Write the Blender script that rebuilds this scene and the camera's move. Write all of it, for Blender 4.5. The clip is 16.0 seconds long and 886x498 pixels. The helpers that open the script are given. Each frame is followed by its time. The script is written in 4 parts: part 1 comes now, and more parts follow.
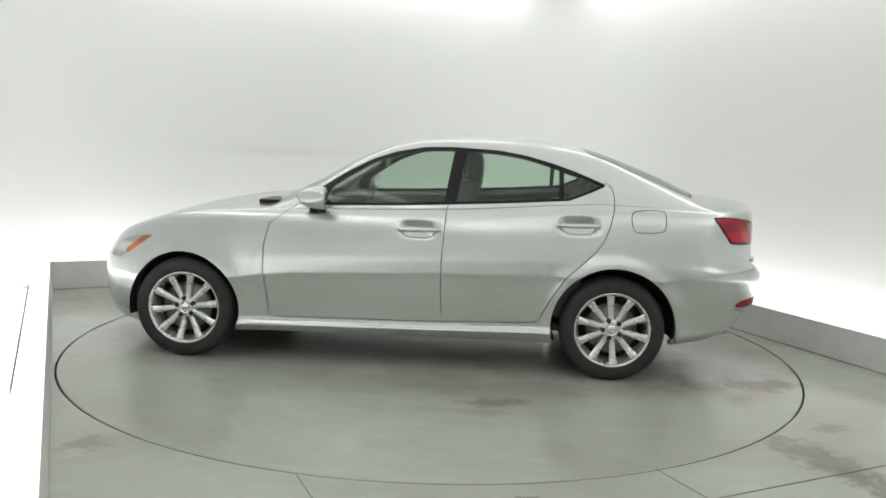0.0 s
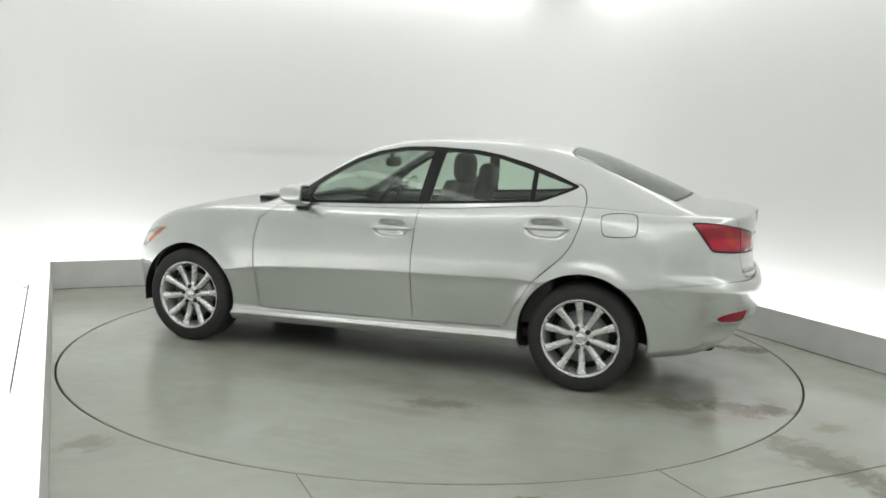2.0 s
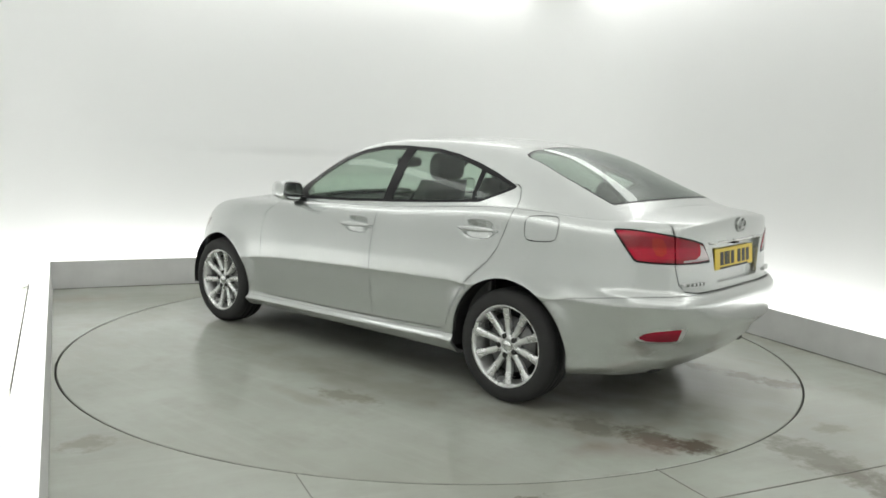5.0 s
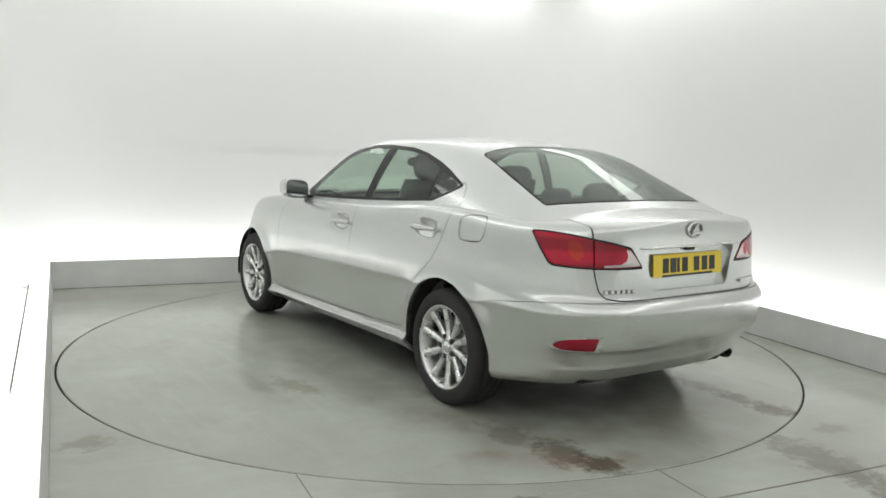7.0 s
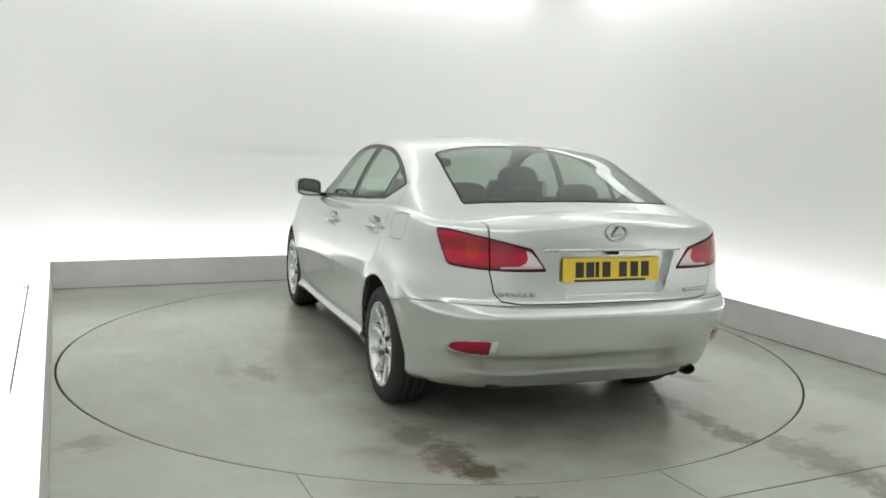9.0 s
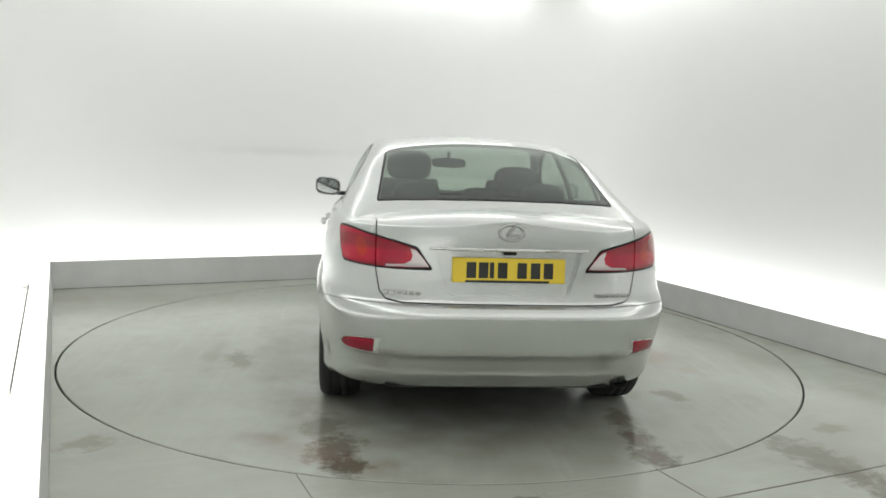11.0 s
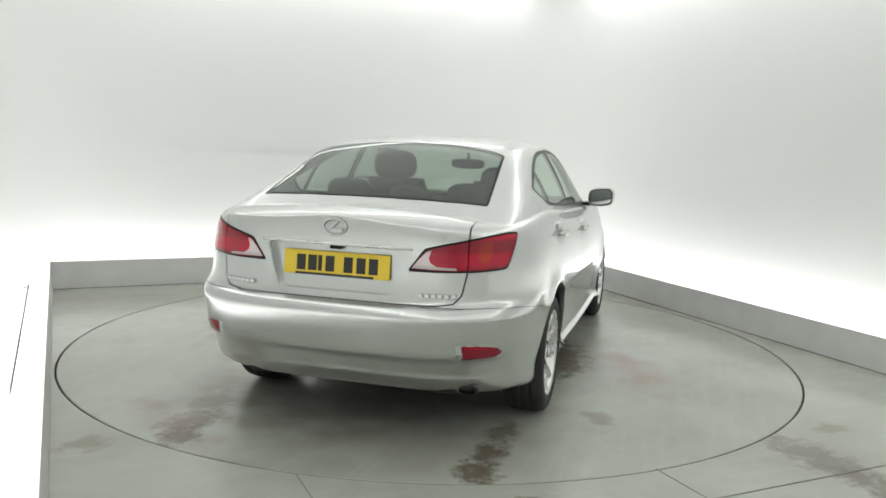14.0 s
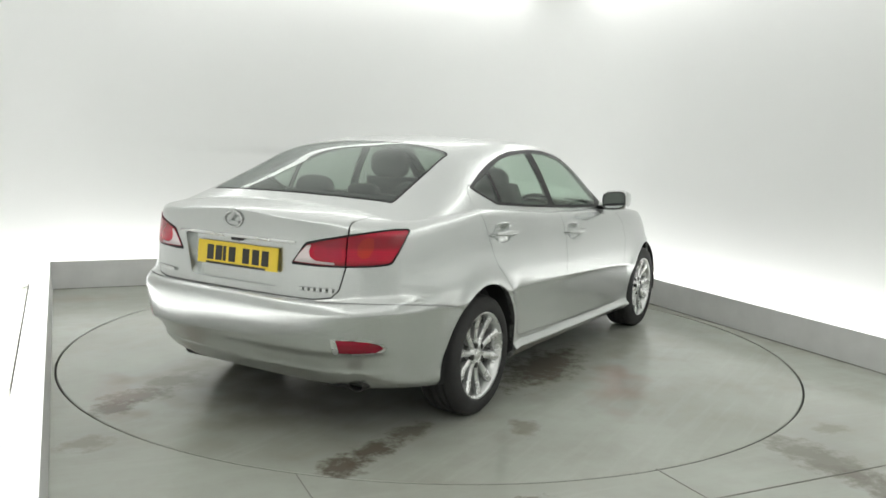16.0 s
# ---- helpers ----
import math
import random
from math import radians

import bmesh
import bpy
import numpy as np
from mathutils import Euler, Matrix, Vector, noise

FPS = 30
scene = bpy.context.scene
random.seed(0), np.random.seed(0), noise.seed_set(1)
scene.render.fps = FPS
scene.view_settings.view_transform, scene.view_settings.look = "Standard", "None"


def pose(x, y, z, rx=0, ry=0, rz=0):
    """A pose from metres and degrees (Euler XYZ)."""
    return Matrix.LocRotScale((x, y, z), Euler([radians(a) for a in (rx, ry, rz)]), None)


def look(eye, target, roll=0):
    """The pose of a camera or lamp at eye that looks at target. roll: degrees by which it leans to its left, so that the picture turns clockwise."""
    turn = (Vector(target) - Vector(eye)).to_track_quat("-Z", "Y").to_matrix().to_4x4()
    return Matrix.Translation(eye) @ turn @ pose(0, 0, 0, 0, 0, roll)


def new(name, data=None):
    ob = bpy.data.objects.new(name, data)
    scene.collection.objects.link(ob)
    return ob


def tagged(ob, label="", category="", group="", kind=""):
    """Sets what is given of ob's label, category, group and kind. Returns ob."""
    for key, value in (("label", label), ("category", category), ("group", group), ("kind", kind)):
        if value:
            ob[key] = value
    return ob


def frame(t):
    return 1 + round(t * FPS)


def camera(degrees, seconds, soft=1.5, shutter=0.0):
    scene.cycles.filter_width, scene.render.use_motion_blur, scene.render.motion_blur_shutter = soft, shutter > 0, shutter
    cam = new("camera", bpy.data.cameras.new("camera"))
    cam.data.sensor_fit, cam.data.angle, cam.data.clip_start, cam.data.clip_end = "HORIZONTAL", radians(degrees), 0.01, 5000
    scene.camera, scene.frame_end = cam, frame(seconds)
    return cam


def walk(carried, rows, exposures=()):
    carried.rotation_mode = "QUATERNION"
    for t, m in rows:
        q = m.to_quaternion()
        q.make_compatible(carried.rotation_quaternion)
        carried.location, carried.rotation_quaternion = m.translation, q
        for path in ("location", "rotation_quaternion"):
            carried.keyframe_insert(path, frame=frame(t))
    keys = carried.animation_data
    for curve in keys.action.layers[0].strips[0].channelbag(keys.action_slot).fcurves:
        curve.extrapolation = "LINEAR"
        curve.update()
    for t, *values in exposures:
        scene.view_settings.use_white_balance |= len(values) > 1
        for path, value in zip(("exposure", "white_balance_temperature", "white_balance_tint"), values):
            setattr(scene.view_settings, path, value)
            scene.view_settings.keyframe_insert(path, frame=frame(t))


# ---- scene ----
# The camera stands still on a bracket beside the bay.
cam = camera(56.3, 16.0, soft=1.6)
EYE = Vector((0.0, -5.754, 1.441))
VIEW = look(EYE, EYE + Vector((0.01472, 0.99106, -0.13261)), 2.0)
walk(cam, [(0.0, VIEW), (16.0, VIEW)])

# Turn of the turntable, degrees at each time; the car stands a little off its centre.
TURNS = [(0, 174.3), (2, 159.95), (4, 145.6), (6.5, 127.6), (9, 109.57), (11.5, 91.45), (14, 73.1), (16, 58.43)]
CAR_X, CAR_Y = 0.181, -0.143
AXIS = Vector((0.033, -0.006, 0))     # the turntable's pivot
TABLE_R = 2.43
ROOM_TURN = 24.2          # the bay is turned against the camera
KERB_L, KERB_R, KERB_B, KERB_H, KERB_W = -2.425, 2.556, 2.71, 0.25, 0.15
KERB_H_RIGHT = 0.237
WALL_GAP = 0.50           # wall behind the kerb's inner face
WALL_H = 3.15
ROOM_F = -7.6
ROOM = pose(0, 0, 0, 0, 0, ROOM_TURN)

# ---- light ----
world = bpy.data.worlds.new("world")
scene.world = world
world.use_nodes = True
world.node_tree.nodes["Background"].inputs[0].default_value = (0.9, 1.0, 0.95, 1)
world.node_tree.nodes["Background"].inputs[1].default_value = 0.02
scene.view_settings.exposure = 0.0


def area(name, m, sx, sy, watts, colour=(1, 1, 1)):
    data = bpy.data.lights.new(name, "AREA")
    data.shape, data.size, data.size_y, data.energy, data.color = "RECTANGLE", sx, sy, watts, colour
    ob = new(name, data)
    ob.matrix_basis = ROOM @ m
    return ob


UL, UR, VB = KERB_L - WALL_GAP, KERB_R + WALL_GAP, KERB_B + WALL_GAP
UC = (UL + UR) / 2

# ---- materials ----
class Nodes:
    """A short way to write a node material."""

    def __init__(self, name):
        self.mat = bpy.data.materials.new(name)
        self.mat.use_nodes = True
        self.tree = self.mat.node_tree
        self.shader = self.tree.nodes["Principled BSDF"]

    def add(self, kind, inputs=(), **props):
        n = self.tree.nodes.new(kind)
        for k, v in props.items():
            setattr(n, k, v)
        for k, v in dict(inputs).items():
            self.put(n.inputs[k], v)
        return n

    def put(self, socket, v):
        if isinstance(v, bpy.types.NodeSocket):
            self.tree.links.new(v, socket)
        else:
            socket.default_value = v

    def set(self, **kw):
        for k, v in kw.items():
            self.put(self.shader.inputs[k.replace("_", " ")], v)
        return self

    def coord(self, which="Object"):
        return self.add("ShaderNodeTexCoord").outputs[which]

    def noise(self, scale, detail=4, rough=0.55, vec=None):
        n = self.add("ShaderNodeTexNoise", {"Scale": scale, "Detail": detail, "Roughness": rough})
        self.put(n.inputs["Vector"], vec if vec is not None else self.coord())
        return n.outputs["Fac"]

    def ramp(self, fac, a, b, lo=0.0, hi=1.0):
        n = self.add("ShaderNodeMapRange", {"Value": fac, "From Min": a, "From Max": b, "To Min": lo, "To Max": hi})
        return n.outputs[0]

    def math(self, op, a, b=0.0):
        n = self.add("ShaderNodeMath", operation=op)
        self.put(n.inputs[0], a), self.put(n.inputs[1], b)
        return n.outputs[0]

    def mix(self, fac, a, b):
        n = self.add("ShaderNodeMix", data_type="RGBA")
        self.put(n.inputs[0], fac)
        for s, v in ((n.inputs[6], a), (n.inputs[7], b)):
            self.put(s, (*v, 1) if isinstance(v, tuple) and len(v) == 3 else v)
        return n.outputs[2]

    def bump(self, height, strength, distance=0.001):
        n = self.add("ShaderNodeBump", {"Height": height, "Strength": strength, "Distance": distance})
        self.put(self.shader.inputs["Normal"], n.outputs[0])
        return self


def simple(name, colour, rough=0.5, metal=0.0, var=0.12, scale=30.0, bump=0.0, **more):
    m = Nodes(name)
    f = m.noise(scale)
    dark = tuple(c * (1 - var) for c in colour)
    light = tuple(min(1, c * (1 + var)) for c in colour)
    m.set(Base_Color=m.mix(f, dark, light), Metallic=metal, Roughness=m.ramp(m.noise(scale * 0.3), 0.3, 0.7, rough * 0.9, min(1, rough * 1.1)))
    m.set(**more)
    if bump:
        m.bump(m.noise(scale * 8), bump)
    return m.mat


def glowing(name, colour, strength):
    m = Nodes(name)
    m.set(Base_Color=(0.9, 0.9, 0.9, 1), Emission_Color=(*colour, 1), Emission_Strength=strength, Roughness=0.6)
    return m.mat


def floor_paint(name, stains):
    """Worn grey-green floor paint. stains: x, y, half length, half width, turn in degrees, depth, colour."""
    m = Nodes(name)
    p = m.coord()
    big, mid = m.noise(0.7, 4, 0.5), m.noise(7, 6, 0.65)
    col = m.mix(m.ramp(big, 0.3, 0.7), (0.33, 0.34, 0.295), (0.45, 0.478, 0.43))
    col = m.mix(m.ramp(mid, 0.45, 0.85, 0, 0.30), col, (0.31, 0.29, 0.245))
    col = m.mix(m.ramp(m.noise(1.9, 5, 0.6), 0.52, 0.72, 0, 0.34), col, (0.27, 0.255, 0.215))
    streak = m.add("ShaderNodeMapping", {"Vector": p, "Scale": (0.8, 9.0, 1.0), "Rotation": (0, 0, 0.4)}).outputs[0]
    col = m.mix(m.ramp(m.noise(1.6, 5, 0.6, streak), 0.5, 0.85, 0, 0.4), col, (0.47, 0.48, 0.44))
    wet = 0.0
    for x, y, a, b, turn, depth, colour in stains:
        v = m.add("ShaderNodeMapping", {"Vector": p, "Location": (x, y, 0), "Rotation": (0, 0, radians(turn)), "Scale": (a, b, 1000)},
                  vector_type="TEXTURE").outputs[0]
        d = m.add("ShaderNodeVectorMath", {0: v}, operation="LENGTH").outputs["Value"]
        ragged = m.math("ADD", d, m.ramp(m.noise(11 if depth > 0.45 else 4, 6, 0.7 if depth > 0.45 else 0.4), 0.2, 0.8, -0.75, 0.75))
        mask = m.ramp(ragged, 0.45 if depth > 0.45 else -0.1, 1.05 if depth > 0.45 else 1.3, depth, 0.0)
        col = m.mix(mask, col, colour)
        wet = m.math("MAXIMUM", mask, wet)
    m.set(Base_Color=col, Roughness=m.math("SUBTRACT", m.ramp(m.noise(5, 3, 0.5), -0.2, 1.2, 0.15, 0.265), m.math("MULTIPLY", wet, 0.06)))
    m.shader.inputs["Specular IOR Level"].default_value = 0.45
    m.bump(m.noise(22, 2), 0.02, 0.001)
    return m.mat


EARTH = (0.165, 0.15, 0.12)
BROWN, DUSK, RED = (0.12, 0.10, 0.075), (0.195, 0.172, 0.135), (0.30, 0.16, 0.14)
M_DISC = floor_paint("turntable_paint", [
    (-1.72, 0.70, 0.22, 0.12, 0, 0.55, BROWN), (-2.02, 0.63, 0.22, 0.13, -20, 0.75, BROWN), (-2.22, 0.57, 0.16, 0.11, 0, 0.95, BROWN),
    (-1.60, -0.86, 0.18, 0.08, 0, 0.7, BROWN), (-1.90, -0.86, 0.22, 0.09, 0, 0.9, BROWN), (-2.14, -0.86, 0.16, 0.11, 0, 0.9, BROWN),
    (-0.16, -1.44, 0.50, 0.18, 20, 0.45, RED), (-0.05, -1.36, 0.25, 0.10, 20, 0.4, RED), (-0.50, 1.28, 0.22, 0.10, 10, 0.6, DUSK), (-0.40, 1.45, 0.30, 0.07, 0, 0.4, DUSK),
    # the wide DUSK patches are brown dirt plus painted shade around the car
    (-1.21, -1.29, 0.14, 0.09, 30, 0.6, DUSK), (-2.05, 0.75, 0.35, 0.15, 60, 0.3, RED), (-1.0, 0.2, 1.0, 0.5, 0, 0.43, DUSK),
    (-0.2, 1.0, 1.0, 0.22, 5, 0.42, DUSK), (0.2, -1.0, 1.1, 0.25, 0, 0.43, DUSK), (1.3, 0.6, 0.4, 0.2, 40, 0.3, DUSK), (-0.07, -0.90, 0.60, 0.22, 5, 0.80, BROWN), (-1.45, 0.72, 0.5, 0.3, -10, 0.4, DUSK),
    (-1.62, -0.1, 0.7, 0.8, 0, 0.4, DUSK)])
M_FLOOR = floor_paint("floor_paint", [
    (0.885, -2.62, 0.16, 0.42, 0, 0.72, EARTH), (0.86, -3.05, 0.14, 0.36, 0, 0.7, EARTH),
    (-2.28, -1.28, 0.13, 0.11, 0, 0.55, DUSK), (1.29, -2.33, 0.12, 0.08, 0, 0.5, DUSK), (2.0, -1.0, 0.5, 0.12, 80, 0.4, DUSK),
    (-0.70, -2.52, 0.14, 0.05, 0, 0.9, BROWN), (-2.2, 2.2, 0.3, 0.15, 0, 0.3, RED), (2.45, 0.2, 0.1, 1.6, 0, 0.45, DUSK)])


def wall_paint(name):
    """White booth paint with faint blotches and long grey smears along the back wall."""
    m = Nodes(name)
    col = m.mix(m.noise(1.2), (0.788, 0.798, 0.788), (0.812, 0.822, 0.812))
    for x, z, a, b, depth in ((-0.26, 1.25, 0.75, 0.05, 0.20), (-0.46, 1.30, 1.1, 0.10, 0.07)):
        v = m.add("ShaderNodeMapping", {"Vector": m.coord(), "Location": (x, 3.0, z), "Scale": (a, 3.0, b)}, vector_type="TEXTURE").outputs[0]
        r = m.math("ADD", m.add("ShaderNodeVectorMath", {0: v}, operation="LENGTH").outputs["Value"], m.ramp(m.noise(3, 4), 0.3, 0.7, -0.25, 0.25))
        col = m.mix(m.ramp(r, 0.2, 1.2, depth, 0.0), col, (0.50, 0.51, 0.50))
    m.set(Base_Color=col, Roughness=m.ramp(m.noise(0.5), 0.3, 0.7, 0.68, 0.82))
    m.bump(m.noise(10), 0.02)
    return m.mat


M_WALL = wall_paint("white_wall_paint")
M_KERB = simple("kerb_paint", (0.66, 0.66, 0.652), 0.6, var=0.13, scale=5, bump=0.15)
M_CEIL = simple("ceiling_paint", (0.75, 0.76, 0.75), 0.8, var=0.03, scale=2)
M_PIT = simple("pit_dark", (0.03, 0.03, 0.028), 0.8)
M_JOINT = simple("joint_dark", (0.10, 0.10, 0.09), 0.8)
M_DIRT = simple("joint_dirt", (0.19, 0.185, 0.165), 0.8, var=0.4, scale=5)
LAMP_WHITE = (1.0, 1.0, 0.975)
# added glow on the kerb tops, in place of light off wall and cove
M_KERB_TOP = glowing("kerb_top_added_glow", LAMP_WHITE, 0.9)
M_COVE = glowing("cove_light_diffuser", LAMP_WHITE, 3.0)
M_TOPSTRIP = glowing("ceiling_strip_diffuser", LAMP_WHITE, 2.6)


# ---- mesh helpers ----
def finish(name, bm, material, smooth=False):
    me = bpy.data.meshes.new(name)
    bm.normal_update()
    bm.to_mesh(me)
    bm.free()
    for m in material if isinstance(material, (list, tuple)) else [material]:
        me.materials.append(m)
    if smooth:
        me.polygons.foreach_set("use_smooth", [True] * len(me.polygons))
    return new(name, me)


def part(name, bm, material, parent, label="", smooth=False):
    """Link a bmesh as one mesh object under a thing or under a part."""
    ob = finish(name, bm, material, smooth)
    ob.parent = parent
    return tagged(ob, label)


def box(x0, x1, y0, y1, z0, z1, bevel=0.0, segs=2, bm=None):
    own = bm is None
    bm = bmesh.new() if own else bm
    r = bmesh.ops.create_cube(bm, size=1)
    for v in r["verts"]:
        v.co = Vector(((x0 + x1) / 2 + v.co.x * (x1 - x0), (y0 + y1) / 2 + v.co.y * (y1 - y0), (z0 + z1) / 2 + v.co.z * (z1 - z0)))
    if bevel:
        edges = list({e for v in r["verts"] for e in v.link_edges})
        bmesh.ops.bevel(bm, geom=edges, offset=bevel, segments=segs, affect="EDGES", profile=0.5)
    return bm


def structure(name, bm, material, label, m=None, smooth=False, category=""):
    ob = finish(name, bm, material, smooth)
    ob.matrix_basis = m if m is not None else Matrix()
    return tagged(ob, label, category or name.split("_")[0], kind="structure")


# ---- the bay ----
def build_floor():
    bm = bmesh.new()
    n = 160
    hole = ROOM.inverted() @ AXIS
    ring = [bm.verts.new((hole.x + (TABLE_R + 0.006) * math.cos(2 * math.pi * i / n), hole.y + (TABLE_R + 0.006) * math.sin(2 * math.pi * i / n), 0)) for i in range(n)]
    edges = [bm.edges.new((ring[i], ring[(i + 1) % n])) for i in range(n)]
    rect = [bm.verts.new(c) for c in ((UL - 0.3, ROOM_F - 0.3, 0), (UR + 0.3, ROOM_F - 0.3, 0), (UR + 0.3, VB + 0.3, 0), (UL - 0.3, VB + 0.3, 0))]
    edges += [bm.edges.new((rect[i], rect[(i + 1) % 4])) for i in range(4)]
    bmesh.ops.triangle_fill(bm, use_beauty=True, edges=edges)
    for f in list(bm.faces):
        c = f.calc_center_median()
        if (c - hole).length < TABLE_R * 0.98:
            bm.faces.remove(f)
    bmesh.ops.recalc_face_normals(bm, faces=bm.faces)
    if sum(f.normal.z for f in bm.faces) < 0:
        bmesh.ops.reverse_faces(bm, faces=bm.faces)
    low = bmesh.ops.extrude_edge_only(bm, edges=[e for e in bm.edges if e.is_boundary])
    for g in low["geom"]:
        if isinstance(g, bmesh.types.BMVert):
            g.co.z -= 0.12
    structure("floor", bm, M_FLOOR, "worn grey-green painted concrete floor with brown tyre stains", ROOM)
    bm = bmesh.new()
    bmesh.ops.create_circle(bm, cap_ends=True, radius=TABLE_R + 0.05, segments=96, matrix=Matrix.Translation((hole.x, hole.y, -0.115)))
    structure("turntable_pit", bm, M_PIT, "dark pit under the turntable", ROOM, category="pit")
    # joints between the floor plates in front of the turntable
    for name, x0, x1, y0, y1 in (("floor_joint", -1.473, -1.467, ROOM_F + 0.1, -1.95), ("floor_joint", 0.047, 0.053, ROOM_F + 0.1, -2.44),
                                 ("floor_joint", 0.06, KERB_R - 0.01, -2.785, -2.777)):
        structure(name, box(x0 + 0.001, x1 - 0.001, y0, y1, -0.002, 0.002), M_DIRT, "thin dark joint between floor plates", ROOM)


def build_table():
    bm = bmesh.new()
    n, r = 192, TABLE_R - 0.006
    prof = [(r, -0.10), (r, -0.004), (r - 0.004, 0.0), (0.0, 0.0)]
    rows = [[bm.verts.new((a * math.cos(2 * math.pi * i / n), a * math.sin(2 * math.pi * i / n), z)) for i in range(n)] for a, z in prof[:-1]]
    for a, b in zip(rows, rows[1:]):
        for i in range(n):
            bm.faces.new((a[i], a[(i + 1) % n], b[(i + 1) % n], b[i]))
    bm.faces.new(rows[-1])
    ob = new("turntable")
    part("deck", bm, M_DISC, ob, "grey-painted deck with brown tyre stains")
    ring = [[((r + d) * math.cos(2 * math.pi * i / n), (r + d) * math.sin(2 * math.pi * i / n), z) for d, z in ((0.0005, -0.09), (0.0025, -0.09), (0.0025, -0.003), (0.0005, -0.003))]
            for i in range(n)]
    rim = bmesh.new()
    vs = [[rim.verts.new(p) for p in q] for q in ring]
    for a, b in zip(vs, vs[1:] + vs[:1]):
        for i in range(4):
            rim.faces.new((a[i], b[i], b[(i + 1) % 4], a[(i + 1) % 4]))
    bmesh.ops.recalc_face_normals(rim, faces=rim.faces)
    part("edge_band", rim, M_JOINT, ob, "dark edge band")
    return tagged(ob, "large round grey-painted vehicle turntable with tyre stains, flush with the floor", "turntable")


def sweep(path, profile, closed=False):
    """Profile points (outward, z) swept along a plan path of (x, y, normal x, normal y)."""
    bm = bmesh.new()
    cols = [[bm.verts.new((x + nx * o, y + ny * o, z)) for o, z in profile] for x, y, nx, ny in path]
    pairs = list(zip(cols, cols[1:])) + ([(cols[-1], cols[0])] if closed else [])
    k = len(profile)
    for a, b in pairs:
        for i in range(k):
            bm.faces.new((a[i], b[i], b[(i + 1) % k], a[(i + 1) % k]))
    if not closed:
        bm.faces.new(cols[0]), bm.faces.new(list(reversed(cols[-1])))
    bmesh.ops.recalc_face_normals(bm, faces=bm.faces)
    return bm


def bay_path(gap, radius, front):
    """The U of the bay: left side, back, right side, with rounded corners, gap outside the kerb's inner face."""
    l, r, b = KERB_L - gap, KERB_R + gap, KERB_B + gap
    path = [(l, front, -1, 0)]
    for cx, cy, a0 in ((l + radius, b - radius, 180), (r - radius, b - radius, 90)):
        for i in range(25):
            a = radians(a0 - 90 * i / 24)
            path.append((cx + radius * math.cos(a), cy + radius * math.sin(a), math.cos(a), math.sin(a)))
    return path + [(r, front, 1, 0)]


def build_bay():
    wall = sweep(bay_path(WALL_GAP, 1.0, ROOM_F), [(0, -0.1), (0, WALL_H + 0.05), (0.12, WALL_H + 0.05), (0.12, -0.1)])
    for f in wall.faces:
        f.smooth = True
    for e in wall.edges:
        e.smooth = len(e.link_faces) == 2 and e.calc_face_angle() < 0.6
    structure("wall_cyclorama", wall, M_WALL, "seamless white-painted booth wall with rounded corners", ROOM, smooth=False, category="wall")
    structure("wall_front", box(UL - 0.1, UR + 0.1, ROOM_F - 0.12, ROOM_F, -0.1, WALL_H + 0.05), M_WALL, "plain white end wall of the booth", ROOM)
    structure("ceiling", box(UL - 0.12, UR + 0.12, ROOM_F - 0.12, VB + 0.12, WALL_H, WALL_H + 0.1), M_CEIL, "plain white booth ceiling", ROOM)
    w, h, b = KERB_W, KERB_H, 0.006
    l, r, k = KERB_L, KERB_R, KERB_B
    for name, c in (("kerb_left", (l - w, l, ROOM_F + 0.02, k)), ("kerb_back", (l - w, r + w, k + 0.001, k + w)), ("kerb_right", (r, r + w, ROOM_F + 0.02, k))):
        bm = box(c[0], c[1], c[2], c[3], -0.01, KERB_H_RIGHT if name == "kerb_right" else h, b)
        for v in bm.verts:
            if name == "kerb_left" and v.co.z > 0.1 and v.co.x > l - 0.05:
                v.co.x -= 0.015
        # upward faces get the added glow, as if brightly lit from the wall
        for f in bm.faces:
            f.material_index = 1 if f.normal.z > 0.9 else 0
        structure(name, bm, [M_KERB, M_KERB_TOP], "low grey-painted kerb with an added glow on its white top", ROOM)
    for x0, x1, y0, y1 in ((r - 0.010, r - 0.001, ROOM_F + 0.05, k - 0.012), (l + 0.005, r - 0.012, k - 0.010, k - 0.001)):
        structure("kerb_joint", box(x0, x1, y0, y1, -0.004, 0.004), M_DIRT, "dark dirty joint at the foot of the kerb", ROOM)
    # light troughs between kerb and wall
    mid = (KERB_W + 0.012 + WALL_GAP - 0.012) / 2
    bm = sweep(bay_path(mid, 0.82, ROOM_F + 0.05), [(-0.10, 0.15), (-0.10, 0.20), (0.14, 0.20), (0.14, 0.15)])
    ob = finish("cove_light", bm, M_COVE)
    ob.matrix_basis = ROOM.copy()
    tagged(ob, "long white glowing light strip behind the kerb", "light strip")
    # dark strip added for the shaded gap at the left kerb's outer edge
    structure("kerb_seal", box(l - w - 0.006, l - w - 0.001, -1.16, 1.59, 0.20, h + 0.001), M_JOINT, "thin dark strip standing in for the shaded gap along the kerb", ROOM)
    # strips at the top of the walls, ending short of the corners
    z = WALL_H - 0.075
    for c in ((UL + 0.10, UL + 0.36, ROOM_F + 0.4, VB - 0.9), (UL + 0.9, UR - 0.62, VB - 0.36, VB - 0.10), (UR - 0.36, UR - 0.10, ROOM_F + 0.4, VB - 0.66)):
        ob = finish("ceiling_light", box(*c, z, z + 0.073, 0.01), M_TOPSTRIP)
        ob.matrix_basis = ROOM.copy()
        tagged(ob, "long white glowing light strip under the ceiling", "light strip", "ceiling lights")


